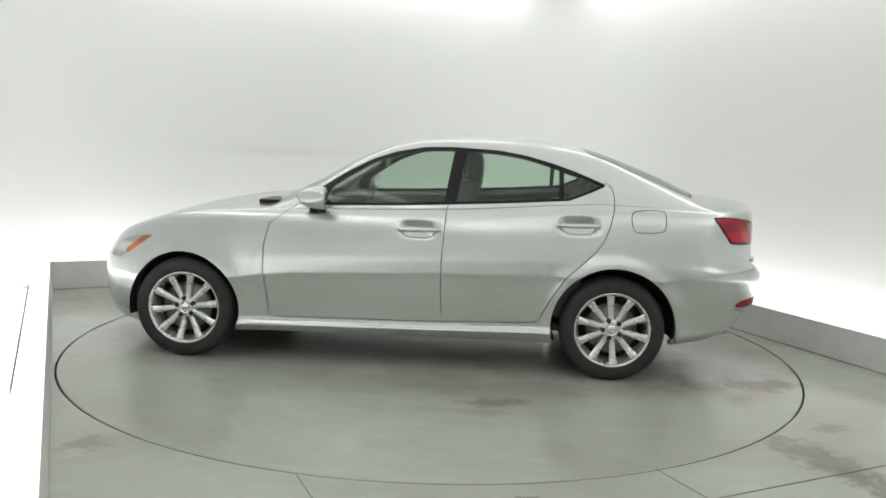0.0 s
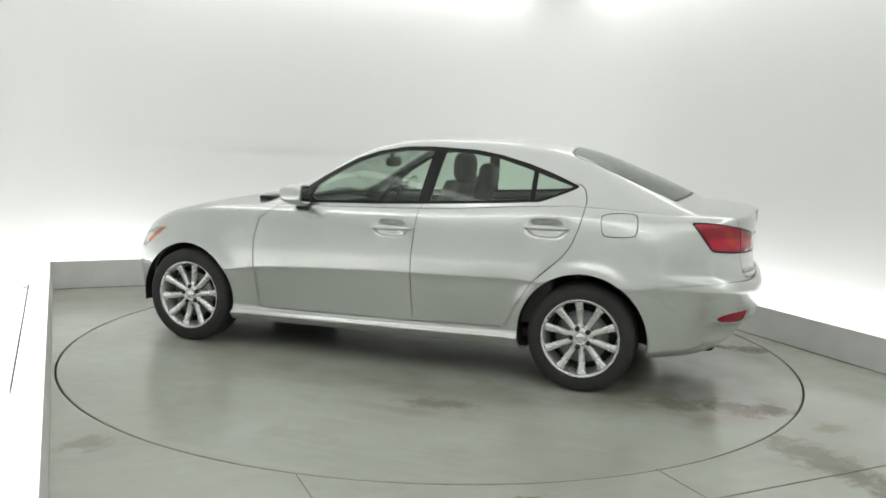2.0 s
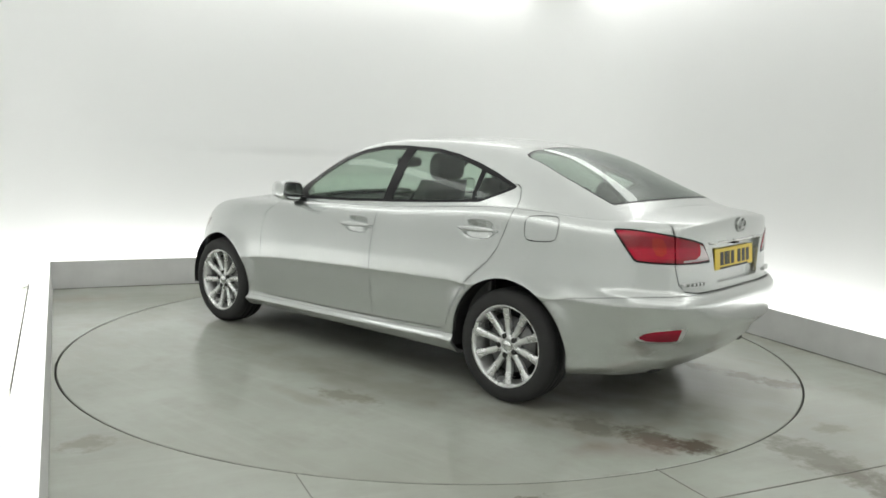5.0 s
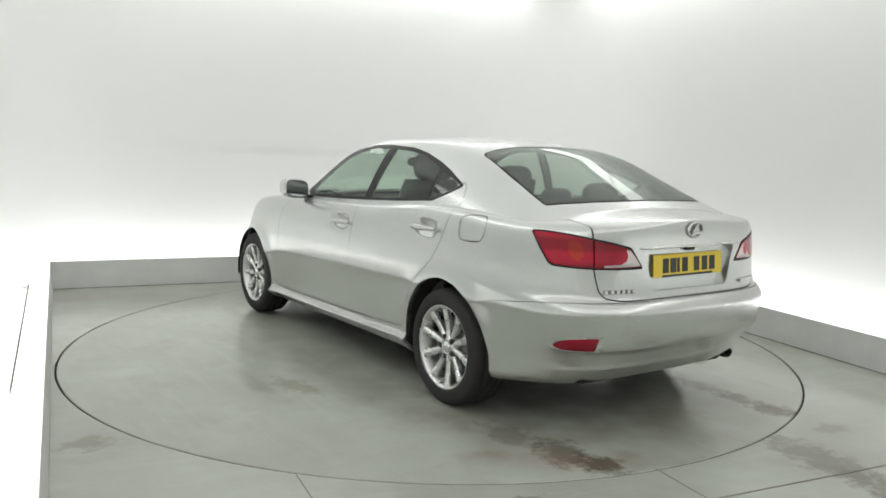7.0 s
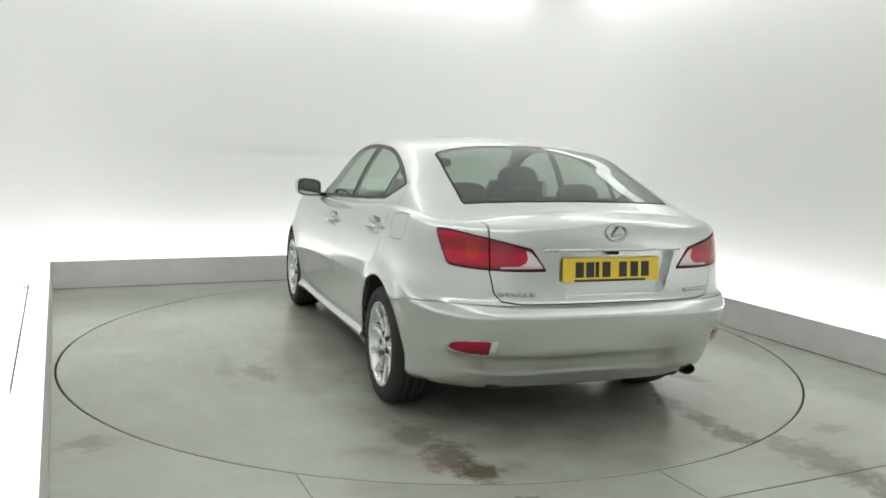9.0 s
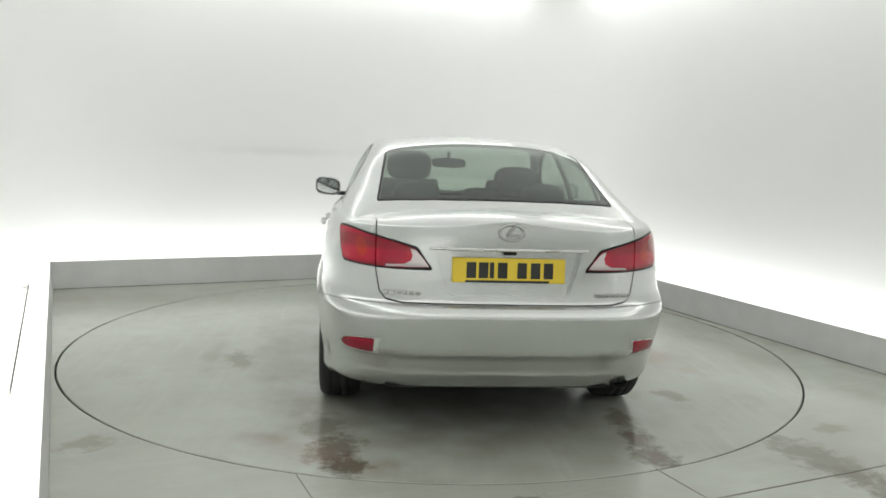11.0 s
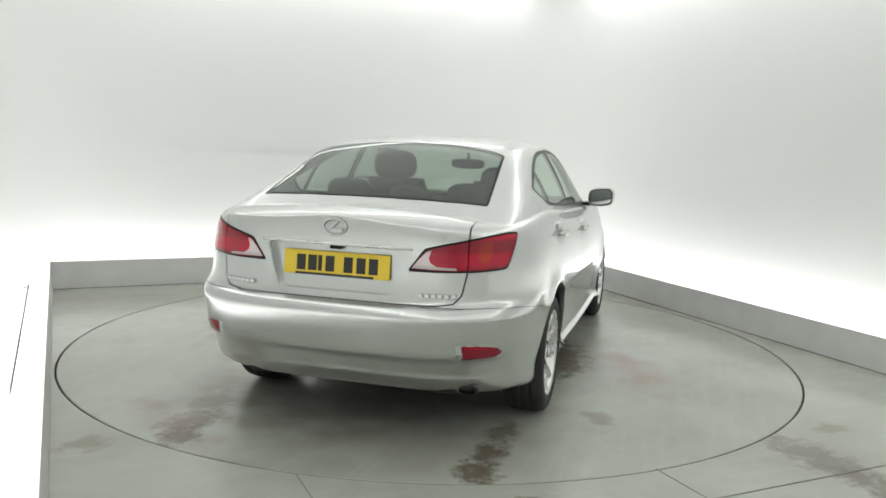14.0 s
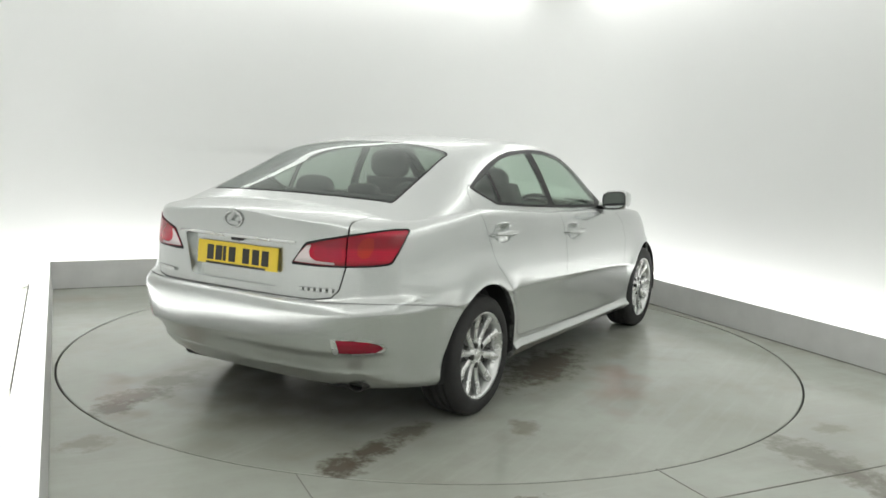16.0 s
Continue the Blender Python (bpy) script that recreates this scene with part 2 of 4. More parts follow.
# unseen fill lamps added under the ceiling to light the car
area("ceiling_fill", pose(UC, -0.4, WALL_H - 0.02), 4.9, 6.0, 41, LAMP_WHITE)
area("front_fill", pose(UC, -5.5, WALL_H - 0.02), 4.9, 3.4, 37, LAMP_WHITE)

build_floor()
table = build_table()
build_bay()

# ---- car materials ----
def paint(name):
    m = Nodes(name)
    flake = m.noise(900, 2)
    soft = m.noise(2.5, 3)
    m.set(Base_Color=m.mix(m.ramp(soft, 0.3, 0.7), (0.55, 0.569, 0.557), (0.595, 0.615, 0.603)), Metallic=0.85,
          Roughness=m.ramp(flake, 0.3, 0.7, 0.21, 0.31), Coat_Weight=0.75, Coat_Roughness=0.045)
    m.bump(m.noise(60, 2), 0.01, 0.0005)
    return m.mat


def window_glass(name, tint):
    m = Nodes(name)
    t = m.add("ShaderNodeBsdfTransparent", {"Color": (*tint, 1)})
    g = m.add("ShaderNodeBsdfGlossy", {"Color": (0.9, 0.95, 0.92, 1), "Roughness": 0.03})
    facing = m.add("ShaderNodeLayerWeight", {"Blend": 0.5}).outputs["Facing"]
    f = m.ramp(m.math("POWER", facing, 4.0), 0.0, 1.0, 0.05, 0.85)
    mix = m.add("ShaderNodeMixShader", {0: f, 1: t.outputs[0], 2: g.outputs[0]})
    m.tree.links.new(mix.outputs[0], m.tree.nodes["Material Output"].inputs[0])
    return m.mat


def lens(name, colour, rough=0.10, deep=0.45):
    """A ribbed plastic lamp lens over a darker and a brighter chamber."""
    m = Nodes(name)
    w = m.add("ShaderNodeTexWave", {"Vector": m.coord(), "Scale": 45.0, "Distortion": 0.4}, bands_direction="Z").outputs["Fac"]
    cells = m.add("ShaderNodeTexWave", {"Vector": m.coord(), "Scale": 2.6, "Distortion": 1.2}, bands_direction="Z").outputs["Fac"]
    dark = tuple(c * deep for c in colour)
    col = m.mix(m.ramp(w, 0.2, 0.9, 0, 0.35), colour, dark)
    col = m.mix(m.ramp(cells, 0.25, 0.75, 0.75, 0.0), col, dark)
    m.set(Base_Color=col, Roughness=rough, Coat_Weight=0.35, Coat_Roughness=0.03, Specular_IOR_Level=0.35)
    m.bump(w, 0.15, 0.001)
    return m.mat


M_PAINT = paint("silver_metallic_paint")
M_GLASS = window_glass("tinted_side_glass", (0.66, 0.75, 0.68))
M_GLASS_R = window_glass("tinted_rear_glass", (0.43, 0.485, 0.44))
M_BLACK = simple("black_trim", (0.010, 0.010, 0.011), 0.32, var=0.1, Specular_IOR_Level=0.22)
M_RUBBER = simple("tyre_rubber", (0.022, 0.022, 0.022), 0.75, var=0.2, scale=25, bump=0.3)
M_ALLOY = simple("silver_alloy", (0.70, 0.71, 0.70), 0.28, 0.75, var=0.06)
M_CHROME = simple("chrome", (0.80, 0.81, 0.80), 0.16, 1.0, var=0.02)
M_DULL = simple("dull_disc_steel", (0.20, 0.20, 0.20), 0.45, 0.8, var=0.2)
M_SOOT = simple("sooty_steel", (0.035, 0.034, 0.032), 0.5, 0.7, var=0.3)
M_UNDER = simple("underbody_black", (0.02, 0.02, 0.02), 0.8)
M_RED = lens("red_lamp_lens", (0.50, 0.004, 0.030), 0.08, 0.34)
M_DEEPRED = lens("deep_red_reflector", (0.40, 0.004, 0.032), 0.1, 0.5)
M_AMBER = lens("amber_lamp_lens", (0.52, 0.022, 0.018))
M_LETTER = simple("dull_chrome_lettering", (0.52, 0.53, 0.52), 0.25, 0.95, var=0.1)
M_ORANGE = lens("orange_indicator_lens", (0.62, 0.17, 0.06))
M_CLEAR = lens("clear_lamp_lens", (0.74, 0.66, 0.66), 0.06, 0.5)
M_HEAD = lens("headlamp_lens", (0.62, 0.64, 0.62))
M_YELLOW = simple("yellow_plate", (0.76, 0.56, 0.045), 0.3, var=0.03)
M_INK = simple("black_ink", (0.02, 0.02, 0.018), 0.4)
M_LEATHER = simple("dark_grey_leather", (0.075, 0.077, 0.075), 0.45, var=0.2, scale=40, bump=0.15)
M_DASH = simple("charcoal_dash", (0.06, 0.062, 0.06), 0.55, var=0.15)
M_MIRROR = simple("mirror_silvering", (0.75, 0.78, 0.77), 0.02, 1.0, var=0.0)
M_LINING = simple("pale_headlining", (0.42, 0.42, 0.40), 0.9)

# ---- car body surface ----
def pchip(xs, ys, x):
    """Smooth interpolation without overshoot; ys may have columns."""
    xs, ys, x = np.asarray(xs, float), np.asarray(ys, float), np.clip(np.asarray(x, float), xs[0], xs[-1])
    h = np.diff(xs)
    hh = h.reshape(-1, *([1] * (ys.ndim - 1)))
    d = np.diff(ys, axis=0) / hh
    m = np.zeros_like(ys)
    m[0], m[-1] = d[0], d[-1]
    w1, w2 = 2 * hh[1:] + hh[:-1], hh[1:] + 2 * hh[:-1]
    same = d[:-1] * d[1:] > 0
    a, b = np.where(same, d[:-1], 1), np.where(same, d[1:], 1)
    m[1:-1] = np.where(same, (w1 + w2) / (w1 / a + w2 / b), 0)
    i = np.clip(np.searchsorted(xs, x, side="right") - 1, 0, len(xs) - 2)
    t = ((x - xs[i]) / h[i]).reshape(-1, *([1] * (ys.ndim - 1))) if np.ndim(x) else (x - xs[i]) / h[i]
    hi = h[i].reshape(t.shape) if np.ndim(x) else h[i]
    return ((1 + 2 * t) * (1 - t) ** 2 * ys[i] + t * (1 - t) ** 2 * hi * m[i]
            + t * t * (3 - 2 * t) * ys[i + 1] + t * t * (t - 1) * hi * m[i + 1])


XK = [-2.4, -1.9, -1.3, -0.4, 0.6, 1.3, 2.2]
# heights along the car, half width, rear end, front end, squareness behind
LEVELS = [
    ((0.330, 0.235, 0.19, 0.19, 0.18, 0.17, 0.16), 0.72, -2.15, 2.03, 3.8),
    ((0.342, 0.26, 0.215, 0.21, 0.195, 0.18, 0.17), 0.828, -2.17, 2.10, 3.8),
    ((0.374, 0.302, 0.275, 0.262, 0.247, 0.24, 0.24), 0.860, -2.214, 2.16, 3.9),
    ((0.412, 0.353, 0.335, 0.31, 0.295, 0.30, 0.30), 0.856, -2.254, 2.185, 4.0),
    ((0.50, 0.48, 0.46, 0.45, 0.43, 0.42, 0.42), 0.870, -2.306, 2.20, 4.1),
    ((0.59, 0.60, 0.61, 0.595, 0.55, 0.49, 0.48), 0.886, -2.322, 2.20, 4.1),
    ((0.645, 0.645, 0.645, 0.625, 0.585, 0.53, 0.51), 0.893, -2.325, 2.195, 4.1),
    ((0.678, 0.69, 0.72, 0.70, 0.67, 0.62, 0.55), 0.893, -2.310, 2.185, 4.0),
    ((0.698, 0.74, 0.79, 0.77, 0.75, 0.70, 0.575), 0.888, -2.278, 2.17, 3.8),
    ((0.80, 0.86, 0.89, 0.87, 0.86, 0.80, 0.605), 0.876, -2.262, 2.14, 3.8),
    ((0.93, 0.96, 0.995, 0.95, 0.925, 0.875, 0.63), 0.855, -2.260, 2.11, 3.8),
    ((1.01, 1.02, 1.05, 0.995, 0.96, 0.915, 0.645), 0.836, -2.262, 2.08, 3.8),
    ((1.052, 1.052, 1.078, 1.018, 0.976, 0.932, 0.66), 0.814, -2.258, 2.05, 3.8),
]
XC_R, XC_F = -1.2, 1.0
ARCHES = ((1.345, 0.322, 0.360), (-1.345, 0.322, 0.378))


def cap(xc, xe, width, n, count):
    """Rounded end from the middle of the car's face to its side, evenly spaced."""
    f = np.linspace(0, math.pi / 2, 600)
    x = xc + (xe - xc) * np.cos(f) ** (2 / n)
    y = width * np.sin(f) ** (2 / n)
    s = np.concatenate([[0], np.cumsum(np.hypot(np.diff(x), np.diff(y)))])
    q = np.linspace(0, s[-1], count)
    return np.stack([np.interp(q, s, x), np.interp(q, s, y)], -1)


def outline(level):
    zs, width, xr, xf, n = level
    rear, front = cap(XC_R, xr, width, n, 56), cap(XC_F, xf - 0.045, width, 2.55, 44)[::-1]
    mid = np.stack([np.linspace(XC_R, XC_F, 100)[1:-1], np.full(98, width)], -1)
    p = np.concatenate([rear, mid, front])
    p[:, 1] -= 0.012 * (np.clip(p[:, 0], -1.2, 1.3) / 1.2) ** 2      # the sides bow out a little
    p[:, 1] = np.maximum(p[:, 1], 0)
    return np.concatenate([p, pchip(XK, zs, p[:, 0])[:, None]], 1)


def deck_height(x):
    return pchip([-2.4, -2.30, -2.26, -2.19, -1.96, -1.7, -1.2, 0.5, 0.95, 1.36, 1.57, 1.79, 1.96, 2.05, 2.2],
                 [1.055, 1.066, 1.078, 1.092, 1.112, 1.115, 1.09, 1.03, 1.022, 0.957, 0.897, 0.815, 0.73, 0.68, 0.66], x)


def grid_faces(bm, rows, tag, outward):
    """Faces between rows of points; turned so that they look away from the line outward."""
    vs = [[bm.verts.new(p) for p in r] for r in rows]
    made = []
    for a, b in zip(vs, vs[1:]):
        for i in range(len(a) - 1):
            q = [a[i], a[i + 1], b[i + 1], b[i]]
            if (q[0].co - q[3].co).length < 1e-6 or (q[1].co - q[2].co).length < 1e-6 or (q[0].co - q[1].co).length < 1e-6:
                q = [v for k, v in enumerate(q) if (v.co - q[k - 1].co).length > 1e-6]
            if len(q) > 2:
                f = bm.faces.new(q)
                f.normal_update()
                if f.normal.dot(f.calc_center_median() - Vector((max(-1.4, min(1.2, f.calc_center_median().x)), 0, outward))) < 0:
                    f.normal_flip()
                f.material_index = tag
                f.smooth = True
                made.append(f)
    return made


def lower_body():
    keys = np.array([outline(l) for l in LEVELS])
    j = np.linspace(0, len(LEVELS) - 1, 6 * (len(LEVELS) - 1) + 1)
    shape = pchip(np.arange(len(LEVELS)), keys.reshape(len(LEVELS), -1), j).reshape(len(j), -1, 3)
    for x0, z0, r in ARCHES:
        d = np.hypot(shape[..., 0] - x0, shape[..., 2] - z0)
        shape[..., 1] += np.where((shape[..., 1] > 0.5) & (shape[..., 2] < 0.85), 0.020 * np.exp(-((d - r - 0.005) / 0.055) ** 2), 0)
    # the skirt stands proud between the wheels
    lip = np.clip((1.12 - np.abs(shape[..., 0])) / 0.12, 0, 1)
    skirt = 0.248 + (0.62 - shape[..., 0]) * 0.022
    shape[..., 1] += np.where(shape[..., 1] > 0.6, lip * 0.020 * np.exp(-((shape[..., 2] - skirt + 0.004) / 0.018) ** 2), 0)
    # fold along the foot of the rear bumper
    back = np.clip((-1.95 - shape[..., 0]) / 0.15, 0, 1)
    fold = np.clip((0.466 - shape[..., 2]) / 0.024, 0, 1)
    shape[..., 0] += back * (0.034 * fold * fold * (3 - 2 * fold) - 0.012 * np.clip((0.372 - shape[..., 2]) / 0.015, 0, 1))
    # finger hollows behind the door handles
    for x0, z0 in ((-0.14, 0.885), (-1.11, 0.947)):
        deep = np.exp(-(np.abs(shape[..., 0] - x0) / 0.088) ** 4 - (np.abs(shape[..., 2] - z0) / 0.040) ** 4)
        shape[..., 1] -= np.where(shape[..., 1] > 0.7, 0.040 * deep, 0)
    bm = bmesh.new()
    top = shape[-1]
    rows = []
    for v in np.linspace(0, 1, 25) ** 1.7:
        z = top[:, 2] + (deck_height(top[:, 0]) - top[:, 2]) * (1 - (1 - v) ** 2.0)
        rows.append(np.stack([top[:, 0], top[:, 1] * (1 - v), z], -1))
    # soften the edge between side and deck
    n = len(shape)
    whole = np.concatenate([shape, np.array(rows)[1:]])
    for _ in range(18):
        whole[n - 10:n + 12] = (whole[n - 11:n + 11] + 2 * whole[n - 10:n + 12] + whole[n - 9:n + 13]) / 4
    top = whole[n - 1]
    grid_faces(bm, whole[:n], 0, 0.6)
    grid_faces(bm, whole[n - 1:], 1, -3.0)
    bmesh.ops.remove_doubles(bm, verts=bm.verts, dist=1e-5)
    return bm, top


ROOF_X = [-2.02, -1.95, -1.75, -1.5, -1.25, -1.1, -0.95, -0.75, -0.5, -0.25, 0, 0.2, 0.4, 0.6, 0.8, 1.0]
ROOF_Z = [1.075, 1.105, 1.197, 1.297, 1.384, 1.418, 1.438, 1.453, 1.457, 1.449, 1.419, 1.357, 1.264, 1.15, 1.05, 0.95]
RAIL_X = [-2.02, -1.9, -1.75, -1.5, -1.25, -1.09, -0.95, -0.77, -0.6, -0.32, -0.14, 0.04, 0.19, 0.33, 0.5, 0.7, 1.0]
RAIL_Z = [1.040, 1.078, 1.138, 1.240, 1.340, 1.376, 1.396, 1.412, 1.420, 1.422, 1.411, 1.378, 1.324, 1.247, 1.137, 1.02, 0.93]
RAIL_Y = [0.69, 0.672, 0.645, 0.615, 0.592, 0.584, 0.582, 0.582, 0.585, 0.592, 0.603, 0.623, 0.64, 0.66, 0.685, 0.71, 0.74]


def upper_body(top):
    """Pillars, side windows, roof and screens: one surface over the belt line."""
    order = np.argsort(top[:, 0])
    xs = np.linspace(-2.02, 1.0, 122)
    rows = []
    for x in xs:
        yb, zb = np.interp(x, top[order, 0], top[order, 1]) - 0.012, np.interp(x, top[order, 0], top[order, 2]) - 0.010
        zr, yr, zt = float(pchip(RAIL_X, RAIL_Z, np.array([x]))[0]), float(pchip(RAIL_X, RAIL_Y, np.array([x]))[0]), float(pchip(ROOF_X, ROOF_Z, np.array([x]))[0])
        zr = max(zr, zb + 0.004)
        yr = min(yr, yb - 0.01)
        zt = max(zt, zr - 0.02)
        k = np.linspace(0, 1, 22)
        bulge = 0.018 * np.sin(math.pi * k)
        side = np.stack([yb + (yr - yb) * k + bulge, zb + (zr - zb) * k], -1)
        yy = yr * (1 - np.linspace(0, 1, 26)[1:])
        crown = np.stack([yy, zt - (zt - zr) * (yy / yr) ** 2.2], -1)
        sec = np.concatenate([side, crown])
        for _ in range(12):
            sec[14:34] = (sec[13:33] + 2 * sec[14:34] + sec[15:35]) / 4
        rows.append([(x, y, z) for y, z in sec])
    bm = bmesh.new()
    grid_faces(bm, rows, 2, 0.6)
    return bm


class Flat:
    """Cutting along an axis: points are given in the two other coordinates."""

    def __init__(self, a, b):
        self.a, self.b = a, b

    def to(self, c):
        return c[self.a], c[self.b]

    def plane(self, p, q):
        no, co = Vector((0, 0, 0)), Vector((0, 0, 0))
        no[self.a], no[self.b] = q[1] - p[1], p[0] - q[0]
        co[self.a], co[self.b] = p
        return co, no


class Round:
    """Cutting from a point inside the car, so that outlines may wrap round a corner."""

    def __init__(self, eye, way):
        self.eye, self.f = Vector(eye), Vector(way).normalized()
        self.r = self.f.cross(Vector((0, 0, 1))).normalized()
        self.u = self.r.cross(self.f)

    def to(self, c):
        d = Vector(c) - self.eye
        k = d.dot(self.f)
        return (d.dot(self.r) / k, d.dot(self.u) / k) if k > 0.05 else (9.0, 9.0)

    def plane(self, p, q):
        d = [self.f + self.r * a + self.u * b for a, b in (p, q)]
        return self.eye, d[0].cross(d[1])


SIDE, TOP, REAR = Flat(0, 2), Flat(0, 1), Flat(1, 2)
LAMP_VIEW = Round((-1.3, 0, 0.93), (-0.83, 0.56, 0))
LOW_VIEW = Round((-1.3, 0, 0.48), (-0.83, 0.56, 0))


def inside(p, poly):
    x, y = p
    hit = False
    for (x0, y0), (x1, y1) in zip(poly, poly[1:] + poly[:1]):
        if (y0 > y) != (y1 > y) and x < (x1 - x0) * (y - y0) / (y1 - y0) + x0:
            hit = not hit
    return hit


def rounded(poly, k=3):
    """Corner cutting: soft corners for an outline."""
    for i in range(k):
        near = 0.16 if i == 0 else 0.25
        poly = [((1 - w) * a[0] + w * b[0], (1 - w) * a[1] + w * b[1]) for a, b in zip(poly, poly[1:] + poly[:1]) for w in (near, 1 - near)]
    return poly


def cut(bm, view, poly, where):
    for p, q in zip(poly, poly[1:] + poly[:1]):
        lo = (min(p[0], q[0]) - 0.004, min(p[1], q[1]) - 0.004)
        hi = (max(p[0], q[0]) + 0.004, max(p[1], q[1]) + 0.004)
        faces = []
        for f in bm.faces:
            if where(f.calc_center_median()):
                s = [view.to(v.co) for v in f.verts]
                if max(c[0] for c in s) >= lo[0] and min(c[0] for c in s) <= hi[0] and max(c[1] for c in s) >= lo[1] and min(c[1] for c in s) <= hi[1]:
                    faces.append(f)
        if faces:
            co, no = view.plane(p, q)
            geom = list({*faces, *(e for f in faces for e in f.edges), *(v for f in faces for v in f.verts)})
            bmesh.ops.bisect_plane(bm, geom=geom, plane_co=co, plane_no=no, dist=1e-5)


def offset(poly, d):
    """The outline moved outwards by d, with mitred corners."""
    area2 = sum(a[0] * b[1] - b[0] * a[1] for a, b in zip(poly, poly[1:] + poly[:1]))
    sign = 1 if area2 > 0 else -1
    out = []
    for i, p in enumerate(poly):
        a, b = Vector(p) - Vector(poly[i - 1]), Vector(poly[(i + 1) % len(poly)]) - Vector(p)
        a, b = a.normalized(), b.normalized()
        n0, n1 = Vector((a.y, -a.x)) * sign, Vector((b.y, -b.x)) * sign
        m = n0 + n1
        m = m / max(m.dot(m) / 2, 0.6)
        out.append((p[0] + m.x * d, p[1] + m.y * d))
    return out


def band(bm, view, poly, half, where):
    """Cut a shut line of that half width; returns its inner and outer outline."""
    rims = offset(poly, -half), offset(poly, half)
    for r in rims:
        cut(bm, view, r, where)
    return rims


def circle_poly(x, z, r, n=40):
    return [(x + r * math.cos(2 * math.pi * i / n), z + r * math.sin(2 * math.pi * i / n)) for i in range(n)]


DLO = [(0.56, 1.035), (0.50, 1.11), (0.42, 1.165), (0.33, 1.22), (0.19, 1.295), (0.04, 1.348), (-0.14, 1.382), (-0.32, 1.388), (-0.6, 1.378),
       (-0.77, 1.352), (-0.95, 1.307), (-1.09, 1.262), (-1.235, 1.205), (-1.268, 1.189), (-1.258, 1.176), (-1.19, 1.144), (-1.05, 1.088), (-0.7, 1.06), (-0.34, 1.037), (0.02, 1.017), (0.48, 1.0)]
PANES = {
    "front_window": [(0.46, 1.05), (0.43, 1.115), (0.31, 1.20), (0.18, 1.275), (0.03, 1.33), (-0.14, 1.362), (-0.33, 1.368), (-0.285, 1.052), (0.02, 1.035), (0.42, 1.02)],
    "rear_side_window": [(-0.41, 1.367), (-0.6, 1.357), (-0.77, 1.332), (-0.93, 1.288), (-0.985, 1.269), (-0.985, 1.10), (-0.7, 1.075), (-0.36, 1.055)],
    "quarter_window": [(-1.015, 1.258), (-1.09, 1.236), (-1.235, 1.188), (-1.17, 1.153), (-1.07, 1.110), (-1.015, 1.10)],
}
FRONT_DOOR = [(0.56, 1.06), (0.66, 0.985), (0.79, 0.885), (0.825, 0.75), (0.825, 0.58), (0.795, 0.33), (0.77, 0.292), (-0.30, 0.315), (-0.288, 0.5), (-0.288, 0.70), (-0.31, 1.06)]
REAR_DOOR = [(-0.31, 1.06), (-0.288, 0.70), (-0.288, 0.5), (-0.30, 0.315), (-0.86, 0.337), (-0.895, 0.355), (-0.96, 0.49), (-1.05, 0.63), (-1.13, 0.705),
             (-1.215, 0.785), (-1.265, 0.86), (-1.295, 0.94), (-1.32, 1.05), (-1.322, 1.12), (-1.305, 1.175), (-1.27, 1.203), (-1.2, 1.19), (-1.1, 1.15)]
SKIRT = [(1.06, 0.05), (1.06, 0.262), (0.82, 0.268), (-0.3, 0.292), (-0.9, 0.318), (-1.02, 0.34), (-1.02, 0.05)]
FLAP = rounded([(-1.415, 1.045), (-1.625, 1.06), (-1.63, 0.925), (-1.435, 0.915)], 2)
HEADLAMP = [(1.56, 0.772), (1.70, 0.75), (1.90, 0.685), (1.96, 0.60), (1.84, 0.605), (1.70, 0.675)]
INDICATOR = [(1.582, 0.766), (1.66, 0.752), (1.80, 0.655), (1.79, 0.63), (1.70, 0.682)]
FRONT_BUMPER = [(1.735, 0.05), (1.735, 0.50), (1.79, 0.60), (2.5, 0.585), (2.5, 0.05)]
REAR_BUMPER = [(-1.55, 0.60), (-1.75, 0.652), (-2.0, 0.685), (-2.15, 0.697), (-2.6, 0.70), (-2.6, 0.05), (-1.73, 0.05), (-1.73, 0.35), (-1.65, 0.5)]
TRUNK = [(-0.1, 0.704), (0.48, 0.704), (0.555, 0.715), (0.585, 0.75), (0.605, 0.86), (0.60, 1.3), (-0.1, 1.3)]
RECESS = [(-0.1, 0.738), (0.255, 0.738), (0.28, 0.75), (0.31, 0.84), (0.335, 0.932), (0.325, 0.944), (-0.1, 0.944)]
HOOD = [(0.70, -0.1), (0.70, 0.70), (1.0, 0.69), (1.6, 0.645), (1.85, 0.58), (1.98, 0.42), (2.03, -0.1)]
REAR_GLASS = [(-1.135, -0.1), (-1.14, 0.2), (-1.16, 0.42), (-1.19, 0.52), (-1.225, 0.546), (-1.79, 0.597), (-1.815, 0.59), (-1.85, 0.40), (-1.87, 0.2), (-1.875, -0.1)]
REAR_PANE = [(-1.15, -0.1), (-1.155, 0.2), (-1.175, 0.41), (-1.20, 0.507), (-1.23, 0.533), (-1.785, 0.584), (-1.80, 0.577), (-1.835, 0.39), (-1.855, 0.19), (-1.86, -0.1)]
SCREEN = [(0.10, -0.1), (0.09, 0.3), (0.06, 0.50), (0.12, 0.555), (0.3, 0.605), (0.5, 0.64), (0.7, 0.67), (0.80, 0.66), (0.88, 0.45), (0.93, 0.2), (0.94, -0.1)]


def on(view, pts):
    return [view.to(p) for p in pts]


